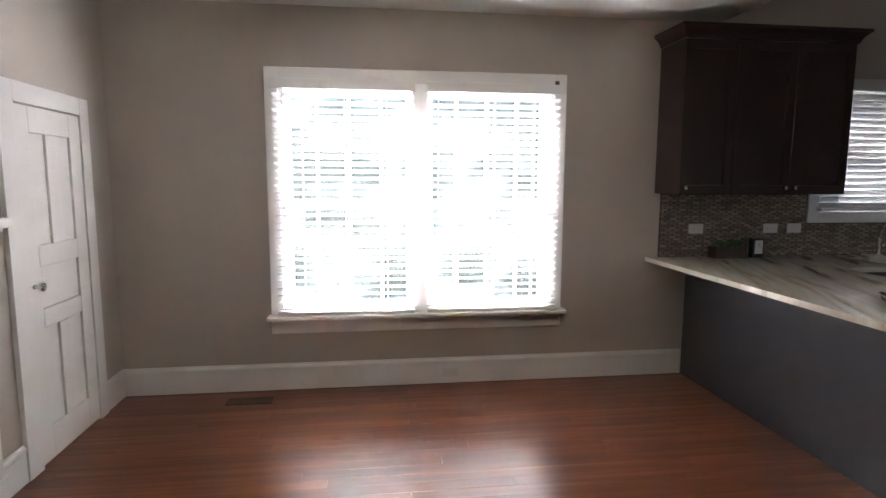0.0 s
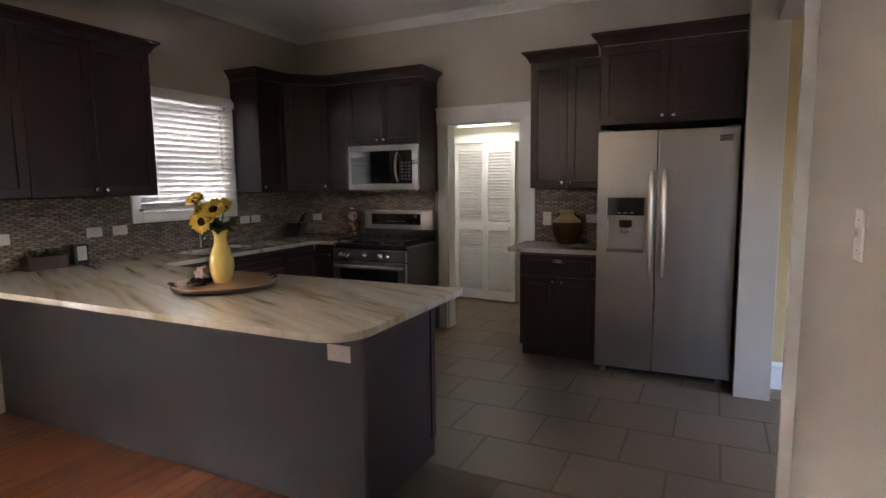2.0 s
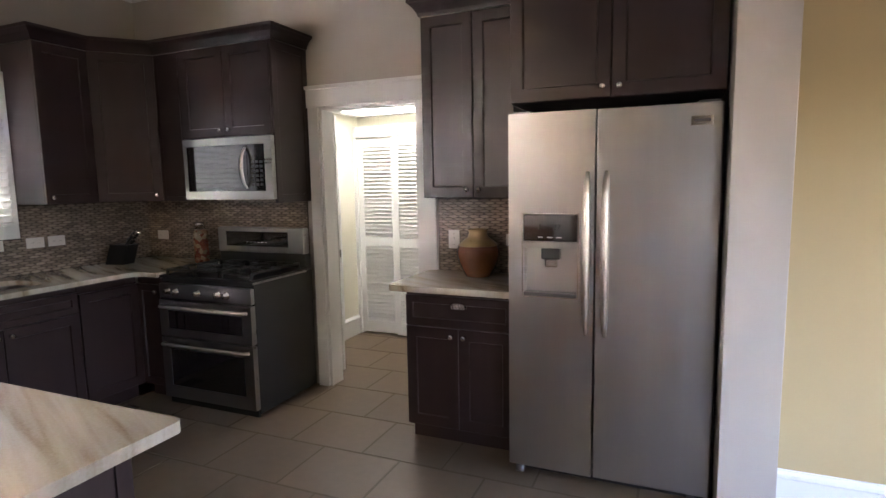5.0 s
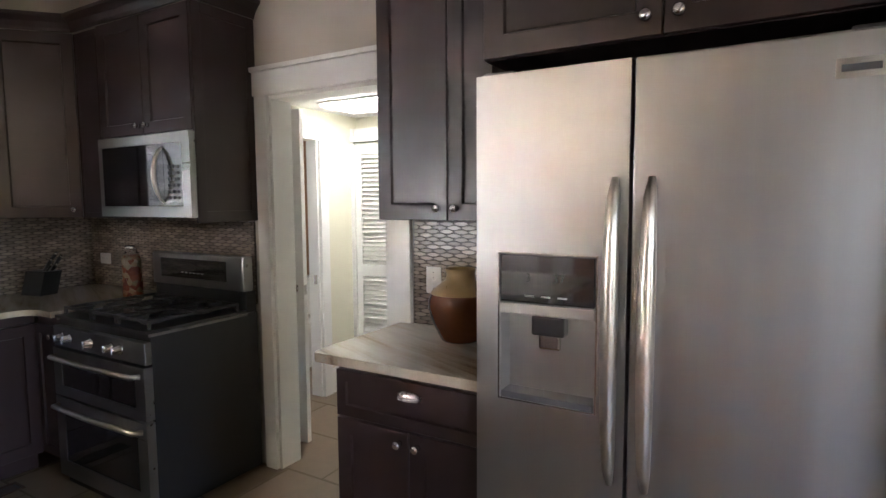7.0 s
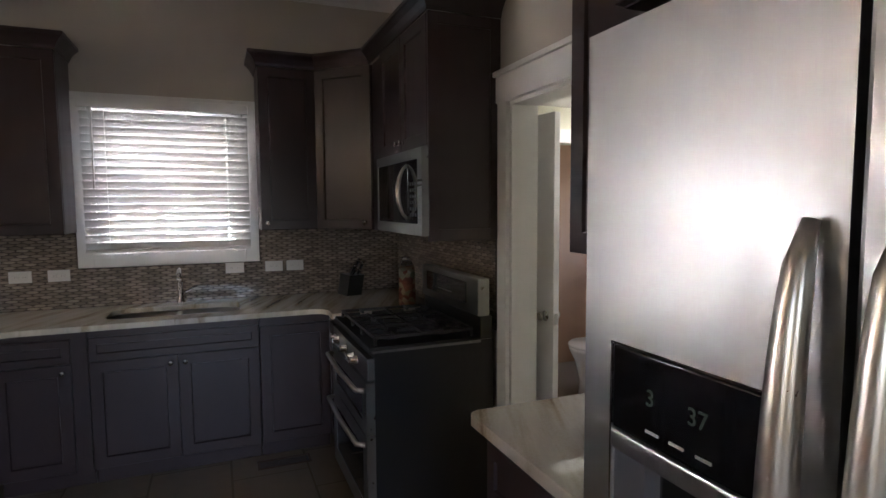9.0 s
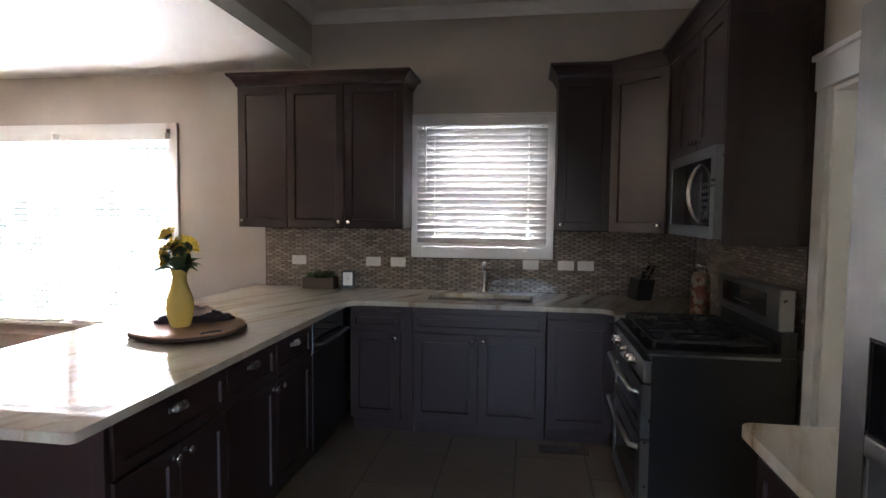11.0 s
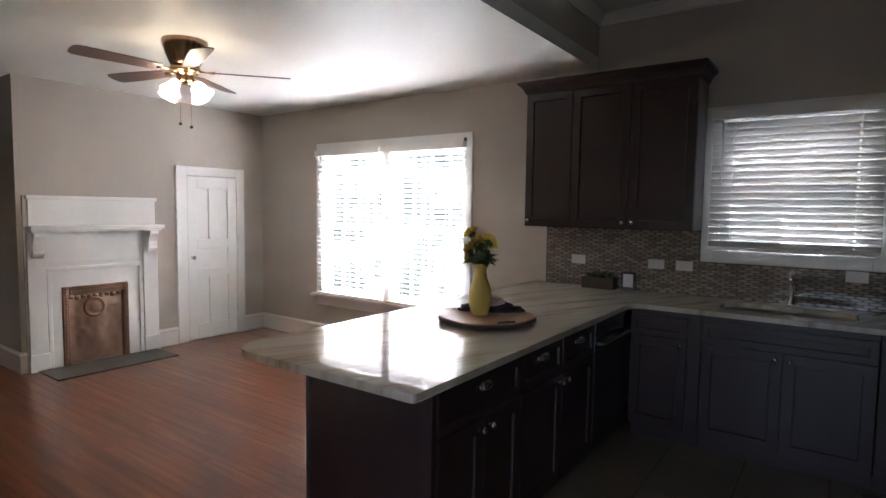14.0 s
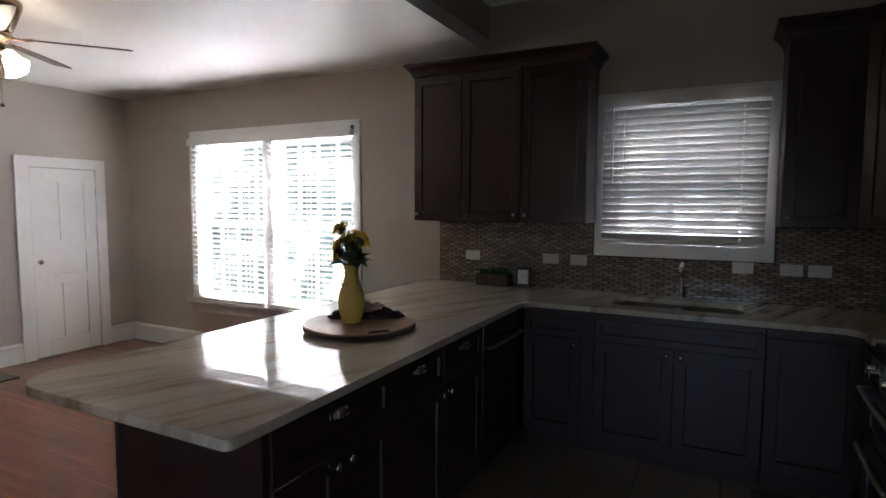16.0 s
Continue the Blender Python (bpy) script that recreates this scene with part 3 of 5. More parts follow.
def put_door(th, x, z, w, h, knob=None, mat=None, rail=0.058):
    d = part("door", shaker(w - 0.004, h - 0.004, rail), mat or ESPRESSO, th, at=pose(x + 0.002, 0, z + 0.002))
    if knob == "left":
        put_knob(d, 0.035, 0.045 if z > 1 or th["upper"] else h - 0.045)
    elif knob == "right":
        put_knob(d, w - 0.039, 0.045 if z > 1 or th["upper"] else h - 0.045)
    return d


def cup_pull():
    """A half-round cup handle, open below."""
    bm = bmesh.new()
    n, rows = 16, 6
    grid = []
    for i in range(rows + 1):
        a = math.pi / 2 * i / rows
        grid.append([bm.verts.new((0.046 * math.cos(math.pi * k / n) * (0.45 + 0.55 * math.cos(a)), -0.004 - 0.026 * math.sin(math.pi * k / n) ** 0.6 * math.cos(a * 0.75), 0.032 * math.sin(a))) for k in range(n + 1)])
    for i in range(rows):
        for k in range(n):
            bm.faces.new((grid[i][k], grid[i][k + 1], grid[i + 1][k + 1], grid[i + 1][k])).smooth = True
    bmesh.ops.solidify(bm, geom=bm.faces[:], thickness=0.002)
    add_box(bm, -0.05, 0.05, -0.004, 0, -0.004, 0.036, 0.0015)
    return bm


CUP = mesh_of("cup_pull", cup_pull(), CHROME)


def put_drawer(th, x, z, w, h, pull="cup"):
    d = part("drawer_front", shaker(w - 0.004, h - 0.004, 0.040), ESPRESSO, th, at=pose(x + 0.002, 0, z + 0.002))
    if pull == "cup":
        c = new("cup_pull", CUP)
        c.parent = d
        c.matrix_basis = pose(w / 2, -0.010, h / 2 + 0.022)
    elif pull == "knob":
        put_knob(d, w / 2, h / 2)
    return d


def cabinet(name, at, w, d, h, label, group, upper=False, toe=True):
    th = thing(name, at, label, "cabinet", group)
    th["upper"] = upper
    z = 0.0 if upper or not toe else 0.10
    part("body", boxes((0, w, 0.0, d, z, h), bevel=0.0015), ESPRESSO, th)
    if z:
        part("toe_kick", boxes((0.0, w, 0.065, 0.08, 0, z)), ESPRESSO, th)
    return th


BH = 0.882      # height of the base cabinets
CT = 0.914      # top of the stone worktops
UB, UT = 1.392, 2.43   # upper cabinets: underside and top

# north wall: base cabinets, left upper cabinet
NF = 4.035
c = cabinet("base_cabinet", pose(3.72, NF, 0), 0.43, N - NF - 0.004, BH, "espresso brown shaker base cabinet under the stone worktop", "north base cabinets")
put_door(c, 0.0, 0.11, 0.355, 0.60, "right")
part("false_front", shaker(0.351, 0.128, 0.036), ESPRESSO, c, at=pose(0.002, 0, 0.715))
c = cabinet("sink_cabinet", pose(4.155, NF, 0), 0.88, N - NF - 0.004, 0.66, "espresso brown shaker sink cabinet with two doors", "north base cabinets")
part("face_rail", boxes((0, 0.88, 0, 0.02, 0.66, BH)), ESPRESSO, c)
put_door(c, 0.0, 0.11, 0.44, 0.60, "right")
put_door(c, 0.44, 0.11, 0.44, 0.60, "left")
part("false_front", shaker(0.876, 0.128, 0.036), ESPRESSO, c, at=pose(0.002, 0, 0.715))
c = cabinet("corner_base_cabinet", pose(5.04, NF, 0), 0.42, N - NF - 0.004, BH, "espresso brown corner base cabinet beside the range", "north base cabinets")
put_door(c, 0.0, 0.11, 0.42, 0.72)
c = cabinet("filler_cabinet", pose(5.475, 4.03, 0, 0, 0, -90), 0.235, 0.60, BH, "narrow espresso brown filler cabinet beside the range", "east base cabinets")
put_door(c, 0.0, 0.11, 0.235, 0.72, None, rail=0.045)
put_knob(c, 0.20, 0.78)

c = LEFT_UPPER = cabinet("wall_cabinet", pose(2.75, 4.345, UB), 1.265, N - 4.345 - 0.002, UT - UB, "espresso brown shaker wall cabinet with three doors", "upper cabinets", True)
put_door(c, 0, 0.0, 0.385, UT - UB, "left")
put_door(c, 0.385, 0.0, 0.44, UT - UB, "right")
put_door(c, 0.825, 0.0, 0.44, UT - UB, "left")
c = NARROW_UPPER = cabinet("narrow_wall_cabinet", pose(5.095, 4.345, UB), 0.36, N - 4.345 - 0.002, UT - UB, "narrow espresso brown wall cabinet beside the window", "upper cabinets", True)
put_door(c, 0, 0, 0.36, UT - UB, "left")

# diagonal corner cabinet
th = thing("corner_wall_cabinet", pose(0, 0, UB), "espresso brown diagonal corner wall cabinet", "cabinet", "upper cabinets")
th["upper"] = True
part("body", prism([(5.457, N - 0.002), (5.457, 4.335), (5.765, 4.055), (E - 0.002, 4.055), (E - 0.002, N - 0.002)], 0, UT - UB), ESPRESSO, th)
ang = math.degrees(math.atan2(4.055 - 4.335, 5.765 - 5.457))
dw = math.hypot(5.765 - 5.457, 4.055 - 4.335)
d = part("door", shaker(dw - 0.01, UT - UB - 0.004), ESPRESSO, th, at=pose(5.457, 4.335, 0.002, 0, 0, ang) @ pose(0.005, 0, 0))
put_knob(d, dw - 0.05, 0.045)

# cabinet over the microwave, with a full-height side panel
MF = 5.765
c = cabinet("microwave_cabinet", pose(MF, 3.80, 1.825, 0, 0, -90), 0.785, E - MF - 0.002, UT - 1.825, "espresso brown two-door cabinet over the microwave", "upper cabinets", True)
put_door(c, 0.0, 0.0, 0.392, UT - 1.825, "right")
put_door(c, 0.392, 0.0, 0.392, UT - 1.825, "left")
c = cabinet("filler_wall_cabinet", pose(MF, 4.053, UB, 0, 0, -90), 0.25, E - MF - 0.002, UT - UB, "espresso brown filler beside the microwave", "upper cabinets", True)
part("fluting", boxes((0.03, 0.22, -0.006, 0, 0.03, UT - UB - 0.03), bevel=0.003), ESPRESSO, c)
th = thing("cabinet_end_panel", pose(MF - 0.02, 3.012, 1.376, 0, 0, 0), "espresso brown framed end panel beside the doorway", "cabinet", "upper cabinets")
part("panel", boxes((0, E - MF + 0.018, -0.012, 0, 0, UT - 1.376), bevel=0.001), ESPRESSO, th)
part("frame", boxes((0, 0.05, -0.02, -0.012, 0, UT - 1.376), (0.32, 0.373, -0.02, -0.012, 0, UT - 1.376), (0.05, 0.32, -0.02, -0.012, 0, 0.055), (0.05, 0.32, -0.02, -0.012, 1.0, UT - 1.376), bevel=0.002), ESPRESSO, th)

# small counter beside the refrigerator
c = SMALL_UPPER = cabinet("wall_cabinet", pose(5.82, 1.955, UB + 0.01, 0, 0, -90), 0.635, E - 5.82 - 0.002, UT - UB, "espresso brown two-door shaker wall cabinet", "upper cabinets", True)
put_door(c, 0, 0, 0.3175, UT - UB, "right")
put_door(c, 0.3175, 0, 0.3175, UT - UB, "left")
c = cabinet("drawer_cabinet", pose(5.545, 1.955, 0, 0, 0, -90), 0.635, E - 5.545 - 0.002, BH, "espresso brown base cabinet with one drawer and two doors", "east base cabinets")
put_drawer(c, 0, 0.695, 0.635, 0.175)
put_door(c, 0, 0.11, 0.3175, 0.58, "right")
put_door(c, 0.3175, 0.11, 0.3175, 0.58, "left")

# over the refrigerator: deep cabinet and side panels
c = FRIDGE_UPPER = cabinet("refrigerator_cabinet", pose(5.455, 1.312, 1.865, 0, 0, -90), 0.945, E - 5.455 - 0.002, UT - 1.865, "deep espresso brown cabinet over the refrigerator", "upper cabinets", True)
put_door(c, 0, 0, 0.4725, UT - 1.865, "right")
put_door(c, 0.4725, 0, 0.4725, UT - 1.865, "left")
for y in (0.359, 1.3135):
    th = thing("refrigerator_side_panel", pose(5.50, y, 0), "espresso brown side panel of the refrigerator bay", "panel", "refrigerator panels")
    part("panel", boxes((0, E - 5.502, 0.0, 0.004, 0, 1.864)), ESPRESSO, th)

# crowns on the upper cabinets
CC = [(0, 0), (0.008, 0), (0.014, 0.018), (0.030, 0.045), (0.052, 0.066), (0.060, 0.070), (0.060, 0.088), (0.050, 0.088), (0, 0.012)]


def cabinet_crown(path, z, label, owner):
    return part("crown", sweep_profile(path, [(u, z + v) for u, v in CC]), ESPRESSO, owner, label, owner.matrix_basis.inverted())


UZ = UT + 0.0005
cabinet_crown([(2.75, N - 0.004), (2.75, 4.325), (4.015, 4.325), (4.015, N - 0.004)], UZ, "espresso brown crown on the three-door wall cabinet", LEFT_UPPER)
cabinet_crown([(5.095, N - 0.004), (5.095, 4.325), (5.452, 4.325), (5.75, 4.05), (5.745, 2.992), (E - 0.004, 2.992)], UZ, "espresso brown crown stepping round the corner cabinets", NARROW_UPPER)
cabinet_crown([(E - 0.3, 1.955), (5.80, 1.955), (5.80, 1.392)], UZ + 0.012, "espresso brown crown on the two-door wall cabinet", SMALL_UPPER)
cabinet_crown([(5.80, 1.312), (5.435, 1.312), (5.435, 0.362)], UZ + 0.002, "espresso brown crown on the refrigerator cabinet", FRIDGE_UPPER)

# peninsula
th = thing("peninsula", pose(0, 0, 0), "dark peninsula cabinet run with plain grey-black back panel", "cabinet", "peninsula")
part("back_panel", boxes((3.02, 3.045, 1.83, N - 0.024, 0, BH), bevel=0.002), PANEL, th)
part("end_panel", boxes((3.046, 3.685, 1.83, 1.852, 0, BH), bevel=0.002), ESPRESSO, th)
part("end_stile", boxes((3.645, 3.69, 1.822, 1.83, 0.10, BH), bevel=0.002), ESPRESSO, th)
PF = 3.675
for y, w, n in ((1.853, 0.64, 1), (2.495, 0.91, 2)):
    c = cabinet("peninsula_cabinet", pose(PF, y, 0, 0, 0, 90), w, 0.62, BH, "espresso brown peninsula base cabinet with drawers over doors", "peninsula cabinets")
    for k in range(n):
        put_drawer(c, k * w / n, 0.69, w / n, 0.178)
    put_door(c, 0, 0.11, w / 2, 0.575, "right")
    put_door(c, w / 2, 0.11, w / 2, 0.575, "left")
th = thing("dishwasher", pose(PF, 3.41, 0, 0, 0, 90), "black dishwasher with a steel bar handle set in the peninsula", "dishwasher")
part("tub", boxes((0, 0.60, 0.0, 0.58, 0.09, BH - 0.004)), BLACK, th)
part("door", boxes((0.003, 0.597, -0.022, 0, 0.11, 0.69), bevel=0.004), BLACK, th)
part("control_panel", boxes((0.003, 0.597, -0.022, 0, 0.695, BH - 0.006), bevel=0.004), BLACKGLASS, th)
part("handle", tube([(0.05, -0.022, 0.735), (0.06, -0.055, 0.74), (0.30, -0.062, 0.742), (0.54, -0.055, 0.74), (0.55, -0.022, 0.735)], 0.010, 10), STEEL, th, "brushed steel bar handle")
part("toe_kick", boxes((0, 0.60, 0.06, 0.07, 0, 0.09)), BLACK, th)


# ---- worktops ----
def arc(cx, cy, r, a0, a1, n=8):
    return [(cx + r * math.cos(radians(a0 + (a1 - a0) * k / n)), cy + r * math.sin(radians(a0 + (a1 - a0) * k / n))) for k in range(n + 1)]


SINK = (4.215, 4.945, 4.14, 4.50)
xm = 4.585


def worktop():
    """One U-shaped slab; its bounds run round the sink's cut-out by way of a seam."""
    out = [(2.70, N - 0.003)]
    out += arc(2.70 + 0.16, 1.67 + 0.16, 0.16, 180, 270)
    out += arc(3.727 - 0.02, 1.67 + 0.02, 0.02, 270, 360, 4)
    out += [(p[0], p[1]) for p in reversed(arc(3.727 + 0.11, 4.0 - 0.11, 0.11, 90, 180))]
    out += [(xm, 4.0)]
    r, (a, b, c_, d_) = 0.09, SINK
    ring = [(xm, c_)] + [(p[0], p[1]) for p in reversed(arc(a + r, c_ + r, r, 180, 270, 5))]
    ring += [(p[0], p[1]) for p in reversed(arc(a + r, d_ - r, r, 90, 180, 5))]
    ring += [(p[0], p[1]) for p in reversed(arc(b - r, d_ - r, r, 0, 90, 5))]
    ring += [(p[0], p[1]) for p in reversed(arc(b - r, c_ + r, r, -90, 0, 5))]
    out += ring + [(xm + 0.0006, c_), (xm + 0.0006, 4.0)]
    out += [(p[0], p[1]) for p in reversed(arc(5.435 - 0.09, 4.0 - 0.09, 0.09, 0, 90))]
    out += [(5.435, 3.80), (E - 0.003, 3.80), (E - 0.003, N - 0.003)]
    return out


th = thing("worktop", pose(0, 0, 0), "polished beige granite worktop with brown slanting veins", "worktop")
part("slab", prism(worktop(), BH + 0.001, CT, bevel=0.0), GRANITE, th)
th = thing("small_worktop", pose(0, 0, 0), "polished beige granite worktop beside the refrigerator", "worktop")
part("slab", prism([(E - 0.003, 1.325), (E - 0.003, 2.065), *arc(5.515 + 0.03, 2.065 - 0.03, 0.03, 90, 180, 6), (5.515, 1.325)], BH + 0.001, CT + 0.004, bevel=0.004), GRANITE, th)


SATIN = material("satin_sink_steel", (0.62, 0.61, 0.59), 0.42, metal=1.0, spots=0.06, size=6, fine=0.03)


def sink():
    a, b, c_, d_ = SINK
    th = thing("sink", pose(0, 0, 0), "double-bowl undermount stainless steel sink", "sink")
    for x0, x1 in ((a - 0.008, xm - 0.012), (xm + 0.012, b + 0.008)):
        bm = bmesh.new()
        add_box(bm, x0, x1, c_ - 0.008, d_ + 0.008, BH - 0.175, BH, 0.0)
        top = max(bm.faces, key=lambda f: f.calc_center_median().z)
        bmesh.ops.delete(bm, geom=[top], context="FACES")
        bmesh.ops.bevel(bm, geom=[e for e in bm.edges if not e.is_boundary], offset=0.035, segments=4, affect="EDGES")
        for f in bm.faces:
            f.smooth = True
        bmesh.ops.solidify(bm, geom=bm.faces[:], thickness=0.0015)
        bowl = part("bowl", bm, SATIN, th)
        part("drain", lathe([(0.0, 0.004), (0.03, 0.003), (0.045, 0.006), (0.05, 0.002)], 20), CHROME, bowl, at=pose((x0 + x1) / 2, (c_ + d_) / 2, BH - 0.173))
    part("divider", boxes((xm - 0.012, xm + 0.012, c_ - 0.004, d_ + 0.004, BH - 0.12, BH - 0.002), bevel=0.005), STEEL, th)
    th = thing("tap", pose(4.59, 4.575, CT), "chrome pull-down kitchen tap behind the sink", "tap")
    part("base", lathe([(0, 0), (0.028, 0), (0.028, 0.012), (0.019, 0.03), (0.017, 0.14), (0, 0.14)], 18), CHROME, th)
    part("spout", tube([(0, 0, 0.12), (0, 0, 0.17), (0, -0.012, 0.205), (0, -0.05, 0.228), (0, -0.095, 0.222), (0, -0.125, 0.195), (0, -0.135, 0.165)], [0.014, 0.014, 0.014, 0.014, 0.015, 0.017, 0.018], 12), CHROME, th)
    part("lever", tube([(0.017, 0, 0.07), (0.05, 0, 0.082), (0.085, 0.0, 0.11)], [0.009, 0.007, 0.005], 8), CHROME, th)


sink()


# ---- appliances ----
def refrigerator():
    y0, y1, h = 0.378, 1.306, 1.81
    w = y1 - y0
    th = thing("refrigerator", pose(5.385, y1, 0, 0, 0, -90), "brushed stainless side-by-side refrigerator with a door dispenser", "refrigerator")
    part("case", boxes((0.004, w - 0.004, 0.075, 0.70, 0.03, h - 0.012), bevel=0.004), GRAPHITE, th)
    part("plinth", boxes((0.02, w - 0.02, 0.05, 0.075, 0.015, 0.075), bevel=0.004), BLACK, th)
    for hx in (0.01, w - 0.10):
        part("hinge_cover", boxes((hx, hx + 0.09, 0.02, 0.12, h - 0.012, h + 0.012), bevel=0.006), GRAPHITE, th)
    split = y1 - 0.894
    dx0, dx1, dz0, dz1 = y1 - 1.236, y1 - 0.972, 0.935, 1.335
    z0 = 0.055

    def door_skin(bm, x0, x1, za, zb):
        add_box(bm, x0, x1, 0.0, 0.07, za, zb)

    bm = bmesh.new()
    for r in ((0, dx0, z0, h), (dx1, split - 0.004, z0, h), (dx0, dx1, z0, dz0), (dx0, dx1, dz1, h)):
        door_skin(bm, *r)
    bmesh.ops.remove_doubles(bm, verts=bm.verts, dist=0.0004)
    left = part("freezer_door", bm, STEEL, th)
    bm = bmesh.new()
    add_box(bm, split + 0.004, w, 0.0, 0.07, z0, h, 0.006)
    right = part("fridge_door", bm, STEEL, th)
    part("door_seal", boxes((0.006, split - 0.008, 0.0705, 0.0745, z0 + 0.01, h - 0.01), (split + 0.008, w - 0.006, 0.0705, 0.0745, z0 + 0.01, h - 0.01)), BLACK, th)
    # dispenser
    part("dispenser_display", boxes((dx0 + 0.004, dx1 - 0.004, -0.002, 0.02, 1.205, dz1 - 0.003), bevel=0.002), BLACKGLASS, left, "glossy black dispenser display")
    part("dispenser_bar", boxes((dx0 + 0.002, dx1 - 0.002, -0.006, 0.03, 1.172, 1.203), bevel=0.004), STEEL, left)
    part("dispenser_back", boxes((dx0, dx1, 0.062, 0.068, dz0, 1.172)), STEEL, left)
    for sx in (dx0, dx1 - 0.004):
        part("dispenser_side", boxes((sx, sx + 0.004, 0.002, 0.062, dz0, 1.172)), STEEL, left)
    part("dispenser_tray", boxes((dx0 + 0.004, dx1 - 0.004, 0.0, 0.062, dz0, dz0 + 0.018), bevel=0.003), GRAPHITE, left)
    cx = (dx0 + dx1) / 2
    part("dispenser_nozzle", boxes((cx - 0.045, cx + 0.045, 0.012, 0.06, 1.115, 1.171), bevel=0.008), BLACK, left)
    part("dispenser_paddle", boxes((cx - 0.03, cx + 0.03, 0.03, 0.045, 1.075, 1.118), bevel=0.006), CHROME, left)
    part("dispenser_trim", boxes((dx0 - 0.004, dx0, -0.002, 0.004, dz0 - 0.004, dz1 + 0.003), (dx1, dx1 + 0.004, -0.002, 0.004, dz0 - 0.004, dz1 + 0.003), (dx0, dx1, -0.002, 0.004, dz0 - 0.004, dz0), (dx0, dx1, -0.002, 0.004, dz1, dz1 + 0.003)), CHROME, left)
    for k in range(3):
        part("display_mark", boxes((dx0 + 0.075 + 0.045 * k, dx0 + 0.10 + 0.045 * k, -0.0035, -0.002, 1.222, 1.226)), PLATE, left)
    for txt, x in (("3", dx0 + 0.075), ("37", dx0 + 0.15)):
        cu = bpy.data.curves.new("digits", "FONT")
        cu.body, cu.size, cu.extrude = txt, 0.034, 0.0004
        tmp = new("digits", cu)
        dg = bpy.context.evaluated_depsgraph_get()
        me = bpy.data.meshes.new_from_object(tmp.evaluated_get(dg))
        bpy.data.objects.remove(tmp)
        me.materials.clear()
        me.materials.append(GREEN_LED)
        o = new("display_digits", me)
        o.parent = left
        o.matrix_basis = pose(x, -0.0035, 1.262, 90, 0, 0)
    # handles
    for door, x in ((left, split - 0.035), (right, split + 0.05)):
        pts, rad = [], []
        for k in range(17):
            u = k / 16
            pts.append((x, -0.010 - 0.036 * math.sin(math.pi * u) ** 0.5, 0.765 + 0.765 * u))
            rad.append(0.021 * (0.4 + 0.6 * math.sin(math.pi * u) ** 0.4))
        part("handle", tube(pts, rad, 14), STEEL_HANDLE, door, "bowed polished steel handle")
    part("badge", boxes((w - 0.125, w - 0.04, -0.003, 0, 1.715, 1.755), bevel=0.001), CHROME, right)
    part("badge_band", boxes((w - 0.115, w - 0.05, -0.0045, -0.003, 1.728, 1.742)), GRAPHITE, right)
    for x in (0.05, w - 0.07):
        part("foot_roller", lathe([(0, -0.02), (0.022, -0.02), (0.022, 0.02), (0, 0.02)], 14, m=pose(x, 0.03, 0.024, 0, 90, 0)), GRAPHITE, th)


GREEN_LED = glow("led_digits", (0.03, 0.04, 0.028), 0.012)
STEEL_HANDLE = material("satin_steel", (0.60, 0.56, 0.49), 0.30, metal=1.0, spots=0.04, size=8, fine=0.02)
refrigerator()


